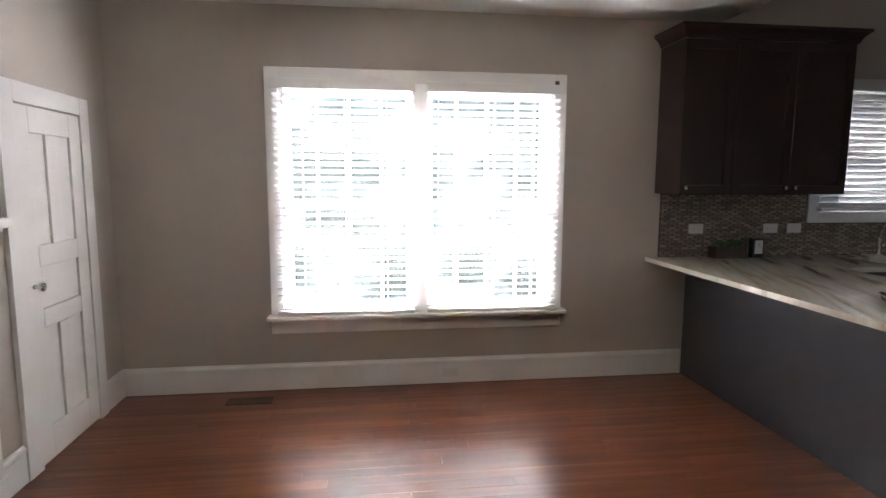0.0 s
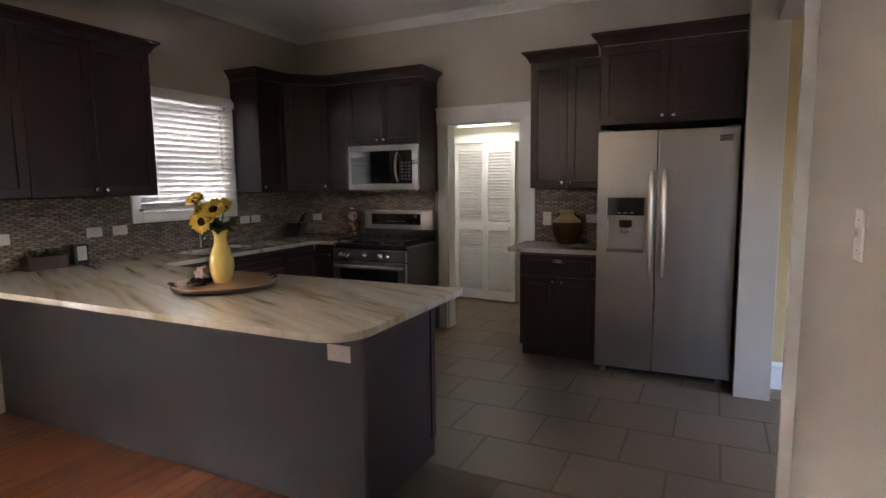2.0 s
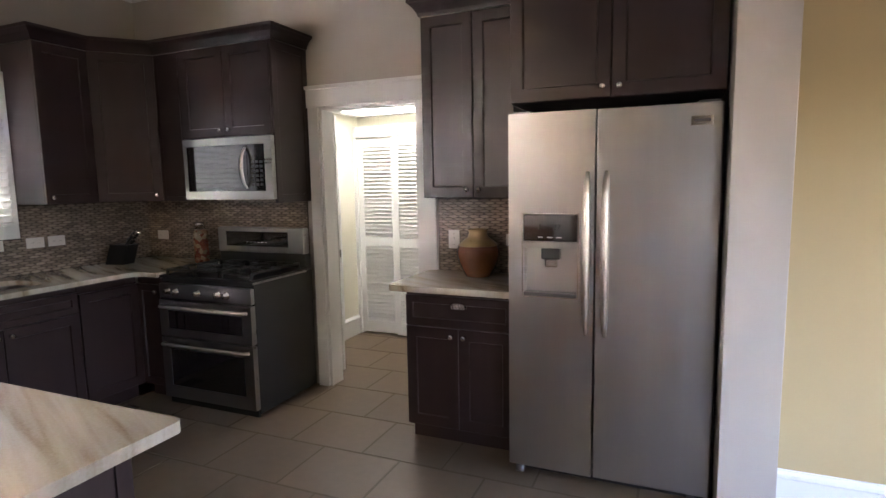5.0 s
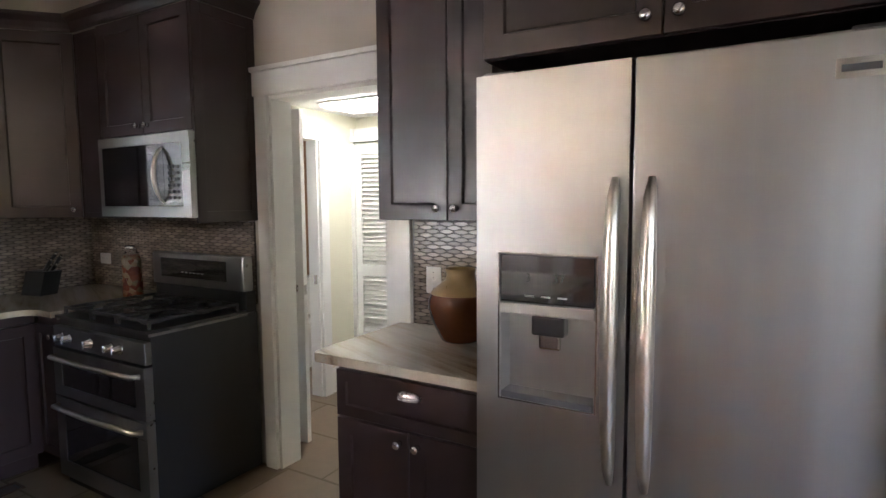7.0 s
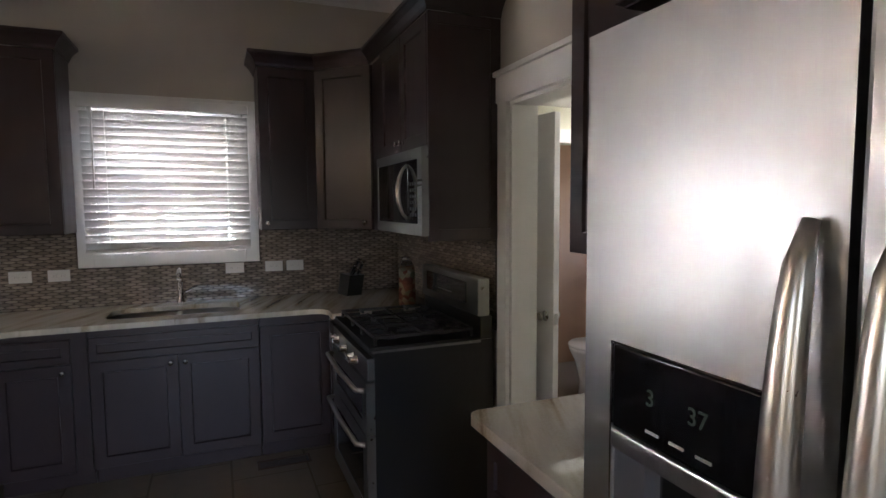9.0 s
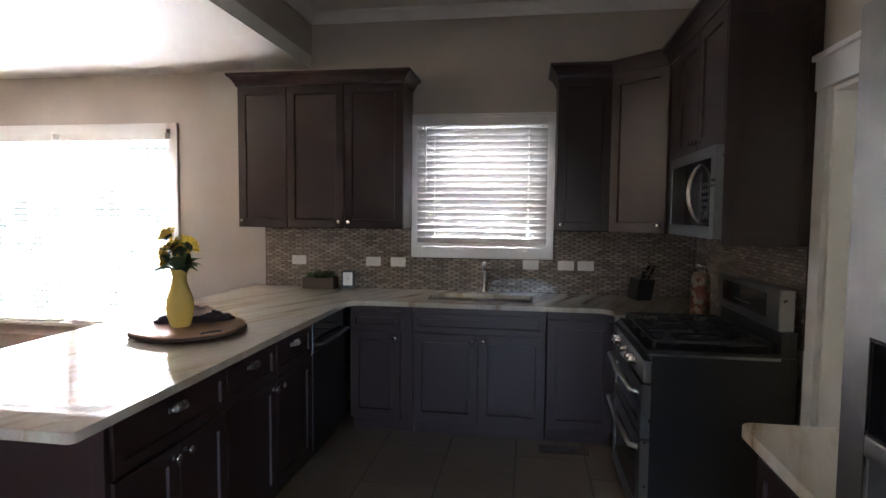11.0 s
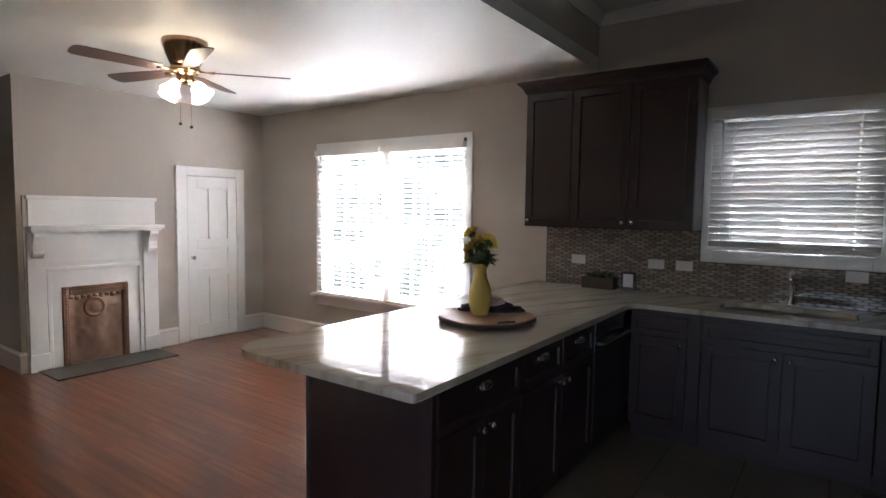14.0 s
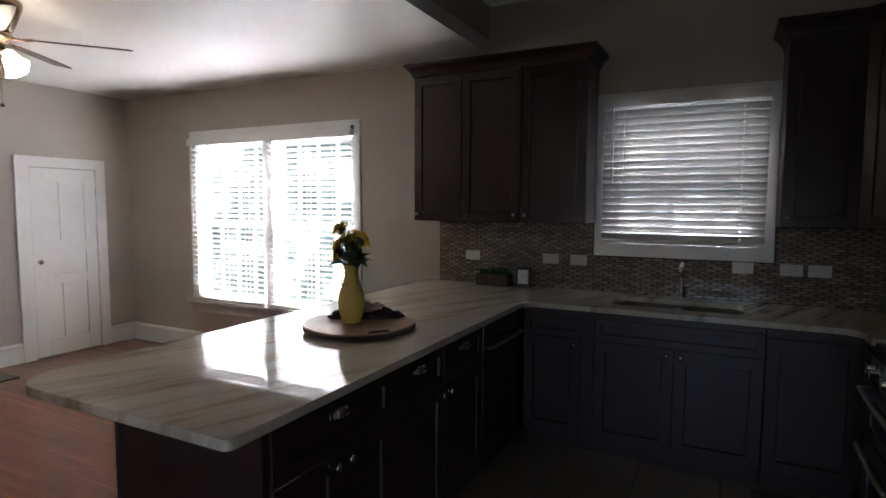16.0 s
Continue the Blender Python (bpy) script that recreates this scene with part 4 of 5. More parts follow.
def kitchen_range():
    y0, y1 = 2.995, 3.788
    w = y1 - y0
    th = thing("gas_range", pose(5.46, y1, 0, 0, 0, -90), "stainless double-oven gas range with black sides and cooktop", "range")
    part("body", boxes((0, w, 0.012, 0.62, 0.02, 0.885), bevel=0.003), BLACK, th)
    part("kick", boxes((0.01, w - 0.01, 0.004, 0.02, 0.0, 0.05)), BLACK, th)
    part("control_panel", boxes((0, w, -0.022, 0.012, 0.745, 0.848), bevel=0.005), STEEL_GREY, th)
    for x in (0.09, 0.16, 0.355, 0.53, 0.60):
        k = part("knob", lathe([(0, 0), (0.026, 0), (0.025, 0.008), (0.019, 0.012), (0.017, 0.034), (0, 0.036)], 18, m=pose(x, -0.022, 0.797, 90, 0, 0)), CHROME, th)
        part("grip", boxes((x - 0.004, x + 0.004, -0.064, -0.05, 0.779, 0.815), bevel=0.002), CHROME, k)

    def oven_door(za, zb, win):
        d = part("oven_door", boxes((0.0, 0.075, -0.03, 0.012, za, zb), (w - 0.075, w, -0.03, 0.012, za, zb), (0.075, w - 0.075, -0.03, 0.012, za, win[0]), (0.075, w - 0.075, -0.03, 0.012, win[1], zb)), STEEL_GREY, th)
        part("oven_window", boxes((0.075, w - 0.075, -0.026, 0.01, win[0], win[1])), BLACKGLASS, d, "black glass oven window")
        zh = zb - 0.038
        part("handle", tube([(0.03, -0.03, zh - 0.004), (0.05, -0.068, zh), (w / 2, -0.078, zh), (w - 0.05, -0.068, zh), (w - 0.03, -0.03, zh - 0.004)], 0.0125, 12), STEEL_HANDLE, d, "steel bar handle")
        return d

    oven_door(0.487, 0.735, (0.54, 0.668))
    oven_door(0.055, 0.477, (0.14, 0.40))
    part("cooktop", boxes((-0.002, w + 0.002, -0.012, 0.55, 0.885, 0.90), bevel=0.004), BLACK, th)
    for sx in (w - 0.002, -0.004):
        part("side_trim", boxes((sx, sx + 0.006, 0.0, 0.55, 0.872, 0.884)), STEEL_GREY, th)
    for cx, cy in ((0.17, 0.13), (0.17, 0.40), (0.40, 0.27), (0.62, 0.13), (0.62, 0.40)):
        b = part("burner", lathe([(0, 0.914), (0.03, 0.914), (0.036, 0.909), (0.05, 0.907), (0.052, 0.900), (0, 0.900)], 18, m=Matrix.Translation((cx, cy, 0))), IRON, th)
        part("burner_cap", lathe([(0, 0.922), (0.028, 0.921), (0.031, 0.914), (0, 0.914)], 18, m=Matrix.Translation((cx, cy, 0))), GRAPHITE, b)
    for gx0, gx1 in ((0.03, 0.285), (0.29, 0.505), (0.51, w - 0.03)):
        rows = [(gx0, gx1, 0.02, 0.034, 0.928, 0.942), (gx0, gx1, 0.51, 0.524, 0.928, 0.942), (gx0, gx0 + 0.014, 0.02, 0.524, 0.928, 0.942), (gx1 - 0.014, gx1, 0.02, 0.524, 0.928, 0.942), (gx0, gx1, 0.262, 0.276, 0.928, 0.942)]
        mid = (gx0 + gx1) / 2
        rows += [(mid - 0.006, mid + 0.006, 0.02, 0.10, 0.926, 0.944), (mid - 0.006, mid + 0.006, 0.17, 0.36, 0.926, 0.944), (mid - 0.006, mid + 0.006, 0.43, 0.52, 0.926, 0.944)]
        rows += [(gx0, gx0 + 0.08, y - 0.006, y + 0.006, 0.926, 0.944) for y in (0.13, 0.40)] + [(gx1 - 0.08, gx1, y - 0.006, y + 0.006, 0.926, 0.944) for y in (0.13, 0.40)]
        rows += [(x, x + 0.014, y, y + 0.014, 0.90, 0.93) for x in (gx0, gx1 - 0.014) for y in (0.02, 0.51)]
        part("grate", boxes(*rows, bevel=0.002), IRON, th, "black cast iron grate")
    part("backguard_base", boxes((0, w, 0.55, 0.615, 0.885, 1.0), bevel=0.006), BLACK, th)
    part("backguard", boxes((0, w, 0.535, 0.60, 1.0, 1.185), bevel=0.008), STEEL_GREY, th)
    part("display", boxes((0.085, w - 0.135, 0.531, 0.54, 1.045, 1.155), bevel=0.002), BLACKGLASS, th, "black glass clock display")
    for k in range(6):
        part("display_mark", boxes((0.28 + 0.035 * k, 0.295 + 0.035 * k, 0.5298, 0.531, 1.075, 1.079)), PLATE, th)


kitchen_range()


def microwave():
    w = 0.775
    th = thing("microwave", pose(5.715, 3.775, 1.402, 0, 0, -90), "stainless over-the-range microwave with black glass door", "microwave")
    h = 0.415
    part("case", boxes((0.002, w - 0.002, 0.03, 0.40, 0.006, h), bevel=0.003), BLACK, th)
    part("face", boxes((0, w, -0.004, 0.03, 0, 0.055), (0, w, -0.004, 0.03, h - 0.05, h), (0, 0.03, -0.004, 0.03, 0.055, h - 0.05), (w - 0.06, w, -0.004, 0.03, 0.055, h - 0.05)), STEEL_GREY, th)
    d = part("door", boxes((0.03, 0.565, -0.002, 0.028, 0.055, h - 0.05), bevel=0.001), BLACKGLASS, th, "black glass microwave door")
    part("control_panel", boxes((0.567, w - 0.06, -0.002, 0.028, 0.055, h - 0.05), bevel=0.001), BLACKGLASS, th)
    for r in range(6):
        for c_ in range(3):
            part("key", boxes((0.60 + 0.036 * c_, 0.622 + 0.036 * c_, -0.0032, -0.002, 0.09 + 0.03 * r, 0.106 + 0.03 * r)), GRAPHITE, th)
    pts = [(0.56, -0.004 - 0.048 * math.sin(math.pi * k / 12) ** 0.6, 0.075 + 0.27 * k / 12) for k in range(13)]
    part("handle", tube(pts, [0.006 + 0.006 * math.sin(math.pi * k / 12) for k in range(13)], 12), STEEL_HANDLE, d, "bowed steel handle")
    part("vent_grille", boxes((0.1, w - 0.1, 0.06, 0.35, 0.0, 0.006)), GRAPHITE, th)


microwave()


# ---- fireplace ----
COPPER = material("aged_copper", (0.37, 0.245, 0.175), 0.32, metal=0.85, spots=0.3, size=7, bump=0.15, bump_size=14, fine=0.12)
COPPER_DARK = material("dark_copper", (0.27, 0.16, 0.105), 0.42, metal=0.8, spots=0.3, size=9, bump=0.2, bump_size=50, fine=0.12)
SLATE = material("slate_hearth", (0.045, 0.05, 0.05), 0.45, spots=0.25, size=5, bump=0.2, bump_size=40)


def fireplace():
    th = thing("fireplace_mantel", pose(W, 0, 0), "white painted wooden mantel with corbels round a copper insert", "fireplace")
    for y0, y1, z0 in ((2.14, 2.42, 0), (3.01, 3.30, 0), (2.42, 3.01, 0.745)):
        part("back_board", boxes((0, 0.025, y0, y1, z0, 1.585)), WHITE, th)
    part("overmantel", boxes((0.025, 0.05, 2.17, 3.29, 1.318, 1.575), (0.025, 0.065, 2.155, 3.305, 1.555, 1.59), bevel=0.004), WHITE, th)
    part("shelf", boxes((0.025, 0.17, 2.15, 3.33, 1.275, 1.317), (0.025, 0.14, 2.165, 3.315, 1.258, 1.275), bevel=0.006), WHITE, th)
    part("frieze", boxes((0.025, 0.04, 2.30, 3.155, 0.97, 1.258), bevel=0.003), WHITE, th)
    for y in (2.15, 3.16):
        part("pilaster", boxes((0.025, 0.058, y, y + 0.145, 0, 1.258), (0.025, 0.07, y - 0.006, y + 0.151, 0, 0.16), bevel=0.004), WHITE, th)
        prof = [(0.058, 1.257), (0.145, 1.257), (0.146, 1.225), (0.128, 1.19), (0.112, 1.15), (0.112, 1.10), (0.118, 1.075), (0.105, 1.045), (0.082, 1.03), (0.058, 1.035)]
        bm = bmesh.new()
        a = [bm.verts.new((x, y + 0.03, z)) for x, z in prof]
        b = [bm.verts.new((x, y + 0.115, z)) for x, z in prof]
        bm.faces.new(a)
        bm.faces.new(b[::-1])
        for i in range(len(prof)):
            j = (i + 1) % len(prof)
            bm.faces.new((a[j], a[i], b[i], b[j]))
        bmesh.ops.recalc_face_normals(bm, faces=bm.faces)
        part("corbel", bm, WHITE, th)
    part("inner_moulding", boxes((0.025, 0.048, 2.298, 2.335, 0, 0.90), (0.025, 0.048, 3.118, 3.155, 0, 0.90), (0.025, 0.048, 2.298, 3.155, 0.90, 0.935), bevel=0.005), WHITE, th)
    ins = thing("fireplace_insert", pose(W, 0, 0), "embossed copper fireplace surround with a round-bossed cover", "fireplace cover")
    part("surround", boxes((-0.01, 0.045, 2.422, 2.475, 0, 0.743), (-0.01, 0.045, 2.955, 3.008, 0, 0.743), (-0.01, 0.045, 2.475, 2.955, 0.665, 0.743), bevel=0.006), COPPER_DARK, ins)
    bead = mesh_of("bead", lathe([(0, 0.007), (0.006, 0.006), (0.009, 0.002), (0.009, 0)], 8, m=pose(0, 0, 0, 0, 90, 0)), COPPER)
    spots = [(y, 0.70) for y in np.linspace(2.49, 2.94, 18)] + [(2.449, z) for z in np.linspace(0.08, 0.70, 24)] + [(2.981, z) for z in np.linspace(0.08, 0.70, 24)]
    for y, z in spots:
        o = new("bead", bead)
        o.parent = ins
        o.matrix_basis = pose(0.045, y, z)
    bm = bmesh.new()
    ny, nz = 26, 34
    grid = []
    for i in range(nz + 1):
        z = 0.012 + 0.650 * i / nz
        row = []
        for k in range(ny + 1):
            y = 2.478 + 0.474 * k / ny
            edge = min(1.0, min(k, ny - k) / 3, min(i, nz - i) / 3)
            dent = noise.fractal(Vector((y * 5.0, z * 5.0, 3.0)), 0.9, 2.0, 4)
            row.append(bm.verts.new((max(0.004, 0.014 + edge * 0.018 * dent * (0.35 + z)), y, z)))
        grid.append(row)
    for i in range(nz):
        for k in range(ny):
            bm.faces.new((grid[i][k], grid[i][k + 1], grid[i + 1][k + 1], grid[i + 1][k])).smooth = True
    bmesh.ops.recalc_face_normals(bm, faces=bm.faces)
    part("cover", bm, COPPER, ins, "dented thin copper cover sheet")
    part("boss", lathe([(0, 0.022), (0.05, 0.02), (0.075, 0.012), (0.082, 0.018), (0.095, 0.016), (0.10, 0.0)], 30, m=pose(0.016, 2.70, 0.53, 0, 90, 0)), COPPER_DARK, ins)
    scroll = mesh_of("scroll", lathe([(0, 0.016), (0.016, 0.013), (0.024, 0.004), (0.025, 0)], 10, m=pose(0, 0, 0, 0, 90, 0)), COPPER)
    for k in range(9):
        o = new("scroll", scroll)
        o.parent = ins
        o.matrix_basis = pose(0.012, 2.505 + 0.0525 * k, 0.640 - 0.006 * (k % 2)) @ Matrix.Diagonal((1, 1.1, 0.8 + 0.25 * (k % 2), 1))
    th = thing("hearth_slab", pose(0, 0, 0), "dark slate hearth slab before the fireplace", "hearth")
    part("slab", boxes((W + 0.075, -0.555, 2.20, 3.27, 0, 0.014), bevel=0.004), SLATE, th)


fireplace()

# ---- ceiling fan ----
BRONZE = material("antique_brass", (0.33, 0.22, 0.13), 0.24, metal=1.0, spots=0.15, size=10, fine=0.06)
BLADE = material("walnut_blade", (0.085, 0.045, 0.035), 0.4, spots=0.25, size=5, stretch=(1, 8, 1), fine=0.12)
SHADE = glow("lit_frosted_glass", (1.0, 0.82, 0.55), 1.8)


def ceiling_fan():
    th = thing("ceiling_fan", pose(1.135, 2.415, DINING_H), "brass hugger ceiling fan with five walnut blades and lit glass shades", "ceiling fan")
    part("canopy", lathe([(0, 0), (0.145, 0), (0.148, -0.02), (0.138, -0.05), (0.122, -0.10), (0.10, -0.15), (0.085, -0.175), (0, -0.178)], 32), BRONZE, th)
    part("motor_ring", lathe([(0.0, -0.178), (0.095, -0.178), (0.098, -0.20), (0.085, -0.215), (0.06, -0.222), (0.055, -0.25), (0.065, -0.265), (0.05, -0.285), (0, -0.288)], 32), BRONZE, th)
    for k in range(5):
        a = 50 + 72 * k
        arm = part("blade_arm", tube([(0.08, 0, -0.195), (0.13, 0, -0.205), (0.19, 0, -0.20)], [0.012, 0.010, 0.014], 8, flat=0.5), BRONZE, th, at=pose(0, 0, 0, 0, 0, a))
        outline = [(0.17, -0.045), (0.30, -0.058), (0.55, -0.068), (0.66, -0.066), (0.685, -0.045), (0.69, 0), (0.685, 0.045), (0.66, 0.066), (0.55, 0.068), (0.30, 0.058), (0.17, 0.045)]
        part("blade", prism(outline, -0.003, 0.003), BLADE, arm, at=pose(0, 0, -0.202, 11, 0, 0))
    for k in range(4):
        a = 20 + 90 * k
        arm = part("lamp_arm", tube([(0.04, 0, -0.27), (0.075, 0, -0.275), (0.09, 0, -0.29)], 0.009, 8), BRONZE, th, at=pose(0, 0, 0, 0, 0, a))
        part("lamp_shade", lathe([(0.018, 0), (0.028, -0.01), (0.036, -0.04), (0.046, -0.075), (0.062, -0.105), (0.058, -0.104), (0.030, -0.04), (0.0, -0.012)], 20), SHADE, arm, "lit frosted tulip glass shade", pose(0.088, 0, -0.285, 0, -38, 0))
    for x, y, l in ((0.03, 0.02, 0.285), (-0.02, -0.03, 0.265)):
        ch = part("pull_chain", tube([(x, y, -0.28), (x, y, -0.28 - l)], 0.0012, 6), BRONZE, th)
        part("chain_ball", lathe([(0, -0.012), (0.009, -0.008), (0.012, 0), (0.008, 0.009), (0, 0.012)], 10, m=Matrix.Translation((x, y, -0.29 - l))), BLACK, ch)


ceiling_fan()

# ---- hall fitting and bathroom ----
LAMP = glow("hall_diffuser", (1.0, 0.96, 0.80), 0.62)
th = thing("ceiling_light", pose(7.05, 2.93, 2.135), "flush cream-white square ceiling light, lit", "ceiling light")
part("frame", boxes((-0.19, 0.19, -0.32, 0.32, -0.012, 0), bevel=0.003), WHITE, th)
part("diffuser", boxes((-0.17, 0.17, -0.30, 0.30, -0.03, -0.0125), bevel=0.006), LAMP, th)

PORCELAIN = material("porcelain", (0.75, 0.74, 0.71), 0.12, spots=0.03, size=6, fine=0.01)
th = thing("toilet", pose(7.62, 4.22, 0), "white porcelain toilet with a round bowl", "toilet")
part("bowl", lathe([(0, 0), (0.12, 0), (0.11, 0.12), (0.15, 0.28), (0.195, 0.37), (0.20, 0.40), (0.15, 0.40), (0.10, 0.25), (0, 0.22)], 24), PORCELAIN, th)
part("seat", lathe([(0.0, 0.43), (0.19, 0.43), (0.205, 0.418), (0.205, 0.402), (0.0, 0.402)], 24), PORCELAIN, th)
part("tank", boxes((0.19, 0.38, -0.22, 0.22, 0.36, 0.74), (0.18, 0.39, -0.23, 0.23, 0.74, 0.77), bevel=0.015), PORCELAIN, th)


# ---- things on the worktops ----
VASE_GLAZE = material("yellow_glaze", (0.72, 0.52, 0.13), 0.2, spots=0.06, size=8, fine=0.02)
BOARD = material("mango_wood", (0.36, 0.21, 0.12), 0.42, spots=0.3, size=3, stretch=(1, 9, 1), bump=0.08, fine=0.15)
BARK = material("bark_edge", (0.07, 0.045, 0.035), 0.8, spots=0.3, size=20, bump=0.5)
PETAL = material("sunflower_petal", (0.74, 0.52, 0.06), 0.55, spots=0.25, size=14, per_island=0.22)
SEED = material("sunflower_heart", (0.07, 0.028, 0.012), 0.9, spots=0.4, size=80, bump=0.6, bump_size=220)
LEAF = material("sunflower_leaf", (0.075, 0.13, 0.055), 0.5, spots=0.3, size=18, per_island=0.25)
CLOTH = material("plum_cloth", (0.045, 0.03, 0.038), 0.9, spots=0.3, size=14, bump=0.5, bump_size=300)
ROSE = material("rose_cloth", (0.58, 0.44, 0.38), 0.85, spots=0.4, size=12, bump=0.4, bump_size=260)

TX, TY = 3.275, 2.875


def board():
    th = thing("serving_board", pose(TX, TY, CT + 0.012, 0, 0, 20), "round wooden serving board with bark edge and iron handles", "serving board")
    n = 48
    ring = [((0.262 + 0.006 * math.sin(3 * a) + 0.004 * math.sin(7 * a + 1)) * math.cos(a), (0.262 + 0.006 * math.sin(3 * a) + 0.004 * math.sin(7 * a + 1)) * math.sin(a)) for a in (2 * math.pi * k / n for k in range(n))]
    part("top", prism(ring, 0.0, 0.021, bevel=0.004), BOARD, th)
    part("bark", prism([(x * 1.012, y * 1.012) for x, y in ring], 0.001, 0.014), BARK, th)
    for a in (-55, 125):
        part("handle", tube([(0.235, -0.045, 0.018), (0.262, -0.042, 0.030), (0.276, 0, 0.034), (0.262, 0.042, 0.030), (0.235, 0.045, 0.018)], 0.0045, 8), IRON, th, "small iron handle", pose(0, 0, 0, 0, 0, a))
    for a in (30, 150, 270):
        part("foot", lathe([(0, -0.012), (0.014, -0.012), (0.016, 0), (0, 0)], 12, m=Matrix.Translation((0.18 * math.cos(radians(a)), 0.18 * math.sin(radians(a)), 0))), BARK, th)


board()
BZ = CT + 0.033


def petal_ring(bm, n, r0, r1, w, lift, seed):
    rnd = random.Random(seed)
    for k in range(n):
        a = 2 * math.pi * (k + rnd.uniform(-0.25, 0.25)) / n
        l = r1 * rnd.uniform(0.85, 1.1)
        d, s = Vector((math.cos(a), math.sin(a), 0)), Vector((-math.sin(a), math.cos(a), 0))
        z = lift * rnd.uniform(0.4, 1.4)
        rows = [(r0, 0.35, 0), (r0 + (l - r0) * 0.35, 1.0, z * 0.7), (r0 + (l - r0) * 0.7, 0.85, z), (l, 0.08, z * rnd.uniform(0.2, 1.2))]
        prev = None
        for r, ww, zz in rows:
            cur = (bm.verts.new(d * r - s * w * ww + Vector((0, 0, zz))), bm.verts.new(d * r + Vector((0, 0, zz - 0.003))), bm.verts.new(d * r + s * w * ww + Vector((0, 0, zz))))
            if prev:
                bm.faces.new((prev[0], prev[1], cur[1], cur[0]))
                bm.faces.new((prev[1], prev[2], cur[2], cur[1]))
            prev = cur


def leaf_blade(bm, base, tip, width, droop):
    base, tip = Vector(base), Vector(tip)
    d = tip - base
    s = d.cross(Vector((0, 0, 1))).normalized()
    prev = None
    for u, ww in ((0, 0.08), (0.2, 0.7), (0.42, 1.0), (0.66, 0.75), (0.86, 0.35), (1, 0.03)):
        c = base + d * u - Vector((0, 0, droop * u * u))
        cur = (bm.verts.new(c - s * width * ww + Vector((0, 0, 0.012 * ww))), bm.verts.new(c), bm.verts.new(c + s * width * ww + Vector((0, 0, 0.012 * ww))))
        if prev:
            bm.faces.new((prev[0], prev[1], cur[1], cur[0])).smooth = True
            bm.faces.new((prev[1], prev[2], cur[2], cur[1])).smooth = True
        prev = cur


VX, VY = 3.245, 2.857
th = thing("vase", pose(VX, VY, BZ), "slender pale yellow glazed ceramic vase on the serving board", "vase")
part("body", lathe([(0, 0), (0.042, 0), (0.046, 0.006), (0.058, 0.05), (0.064, 0.095), (0.060, 0.135), (0.046, 0.175), (0.034, 0.21), (0.031, 0.24), (0.036, 0.265), (0.043, 0.278), (0.040, 0.279), (0.028, 0.24), (0.028, 0.2), (0, 0.19)], 32), VASE_GLAZE, th)
fl = thing("sunflower_bunch", pose(VX, VY, BZ + 0.2), "bunch of yellow sunflowers with green leaves in the vase", "flowers")
BLOOMS = (((-0.098, 0.055, 0.255), (-0.5, -0.1, 0.7), 0.72), ((-0.04, -0.005, 0.205), (-0.75, -0.45, 0.75), 1.0), ((-0.09, 0.028, 0.145), (-0.9, -0.25, 0.05), 0.9), ((0.042, 0.02, 0.215), (0.25, 0.65, 0.6), 0.85), ((-0.05, 0.085, 0.185), (-0.45, 0.8, 0.4), 0.8))
for i, (at, facing, size) in enumerate(BLOOMS):
    at, facing = Vector(at) - Vector((0, 0, 0.018)), Vector(facing).normalized()
    stem = part("stem", tube([(0, 0, -0.05), (at.x * 0.2, at.y * 0.2, 0.07), tuple(at - facing * 0.02)], 0.004, 6), LEAF, fl)
    m = Matrix.Translation(at) @ facing.to_track_quat("Z", "Y").to_matrix().to_4x4()
    bm = bmesh.new()
    petal_ring(bm, 17, 0.02, 0.070 * size, 0.0125, 0.010, i)
    petal_ring(bm, 15, 0.018, 0.060 * size, 0.0115, 0.022, i + 20)
    part("petals", bm, PETAL, stem, "bright yellow petals", m)
    part("heart", lathe([(0, 0.012), (0.014, 0.011), (0.024 * size, 0.004), (0.022, -0.006), (0, -0.008)], 16, m=m), SEED, stem, "dark brown flower heart")
    bm = bmesh.new()
    petal_ring(bm, 9, 0.006, 0.036 * size, 0.008, -0.004, i + 40)
    part("calyx", bm, LEAF, stem, "green calyx", m @ Matrix.Translation((0, 0, -0.009)))
bm = bmesh.new()
for k in range(14):
    a = 2 * math.pi * k / 14 + 0.3
    r = 0.085 + 0.04 * ((k * 7) % 3) / 2
    leaf_blade(bm, (0.012 * math.cos(a), 0.012 * math.sin(a), 0.075), (r * math.cos(a), r * math.sin(a), 0.115 + 0.085 * ((k * 5) % 4) / 3), 0.036, 0.05)
part("leaves", bm, LEAF, fl, "broad green leaves")


def crumple(name, at, sx, sy, h, mat, label, seed):
    """A loosely bunched cloth."""
    bm = bmesh.new()
    bmesh.ops.create_icosphere(bm, subdivisions=4, radius=1.0)
    for v in bm.verts:
        n_ = noise.fractal(v.co * 2.2 + Vector((seed, 0, 0)), 1.0, 2.0, 4)
        f = 1 + 0.38 * n_
        flat = max(0.0, v.co.z)
        v.co = Vector((v.co.x * sx * f, v.co.y * sy * f, (flat ** 0.8) * h * (1 + 0.5 * n_) if v.co.z > 0 else 0.0))
    for f in bm.faces:
        f.smooth = True
    th = thing(name, at, label, "cloth")
    part("fold", bm, mat, th)
    return th


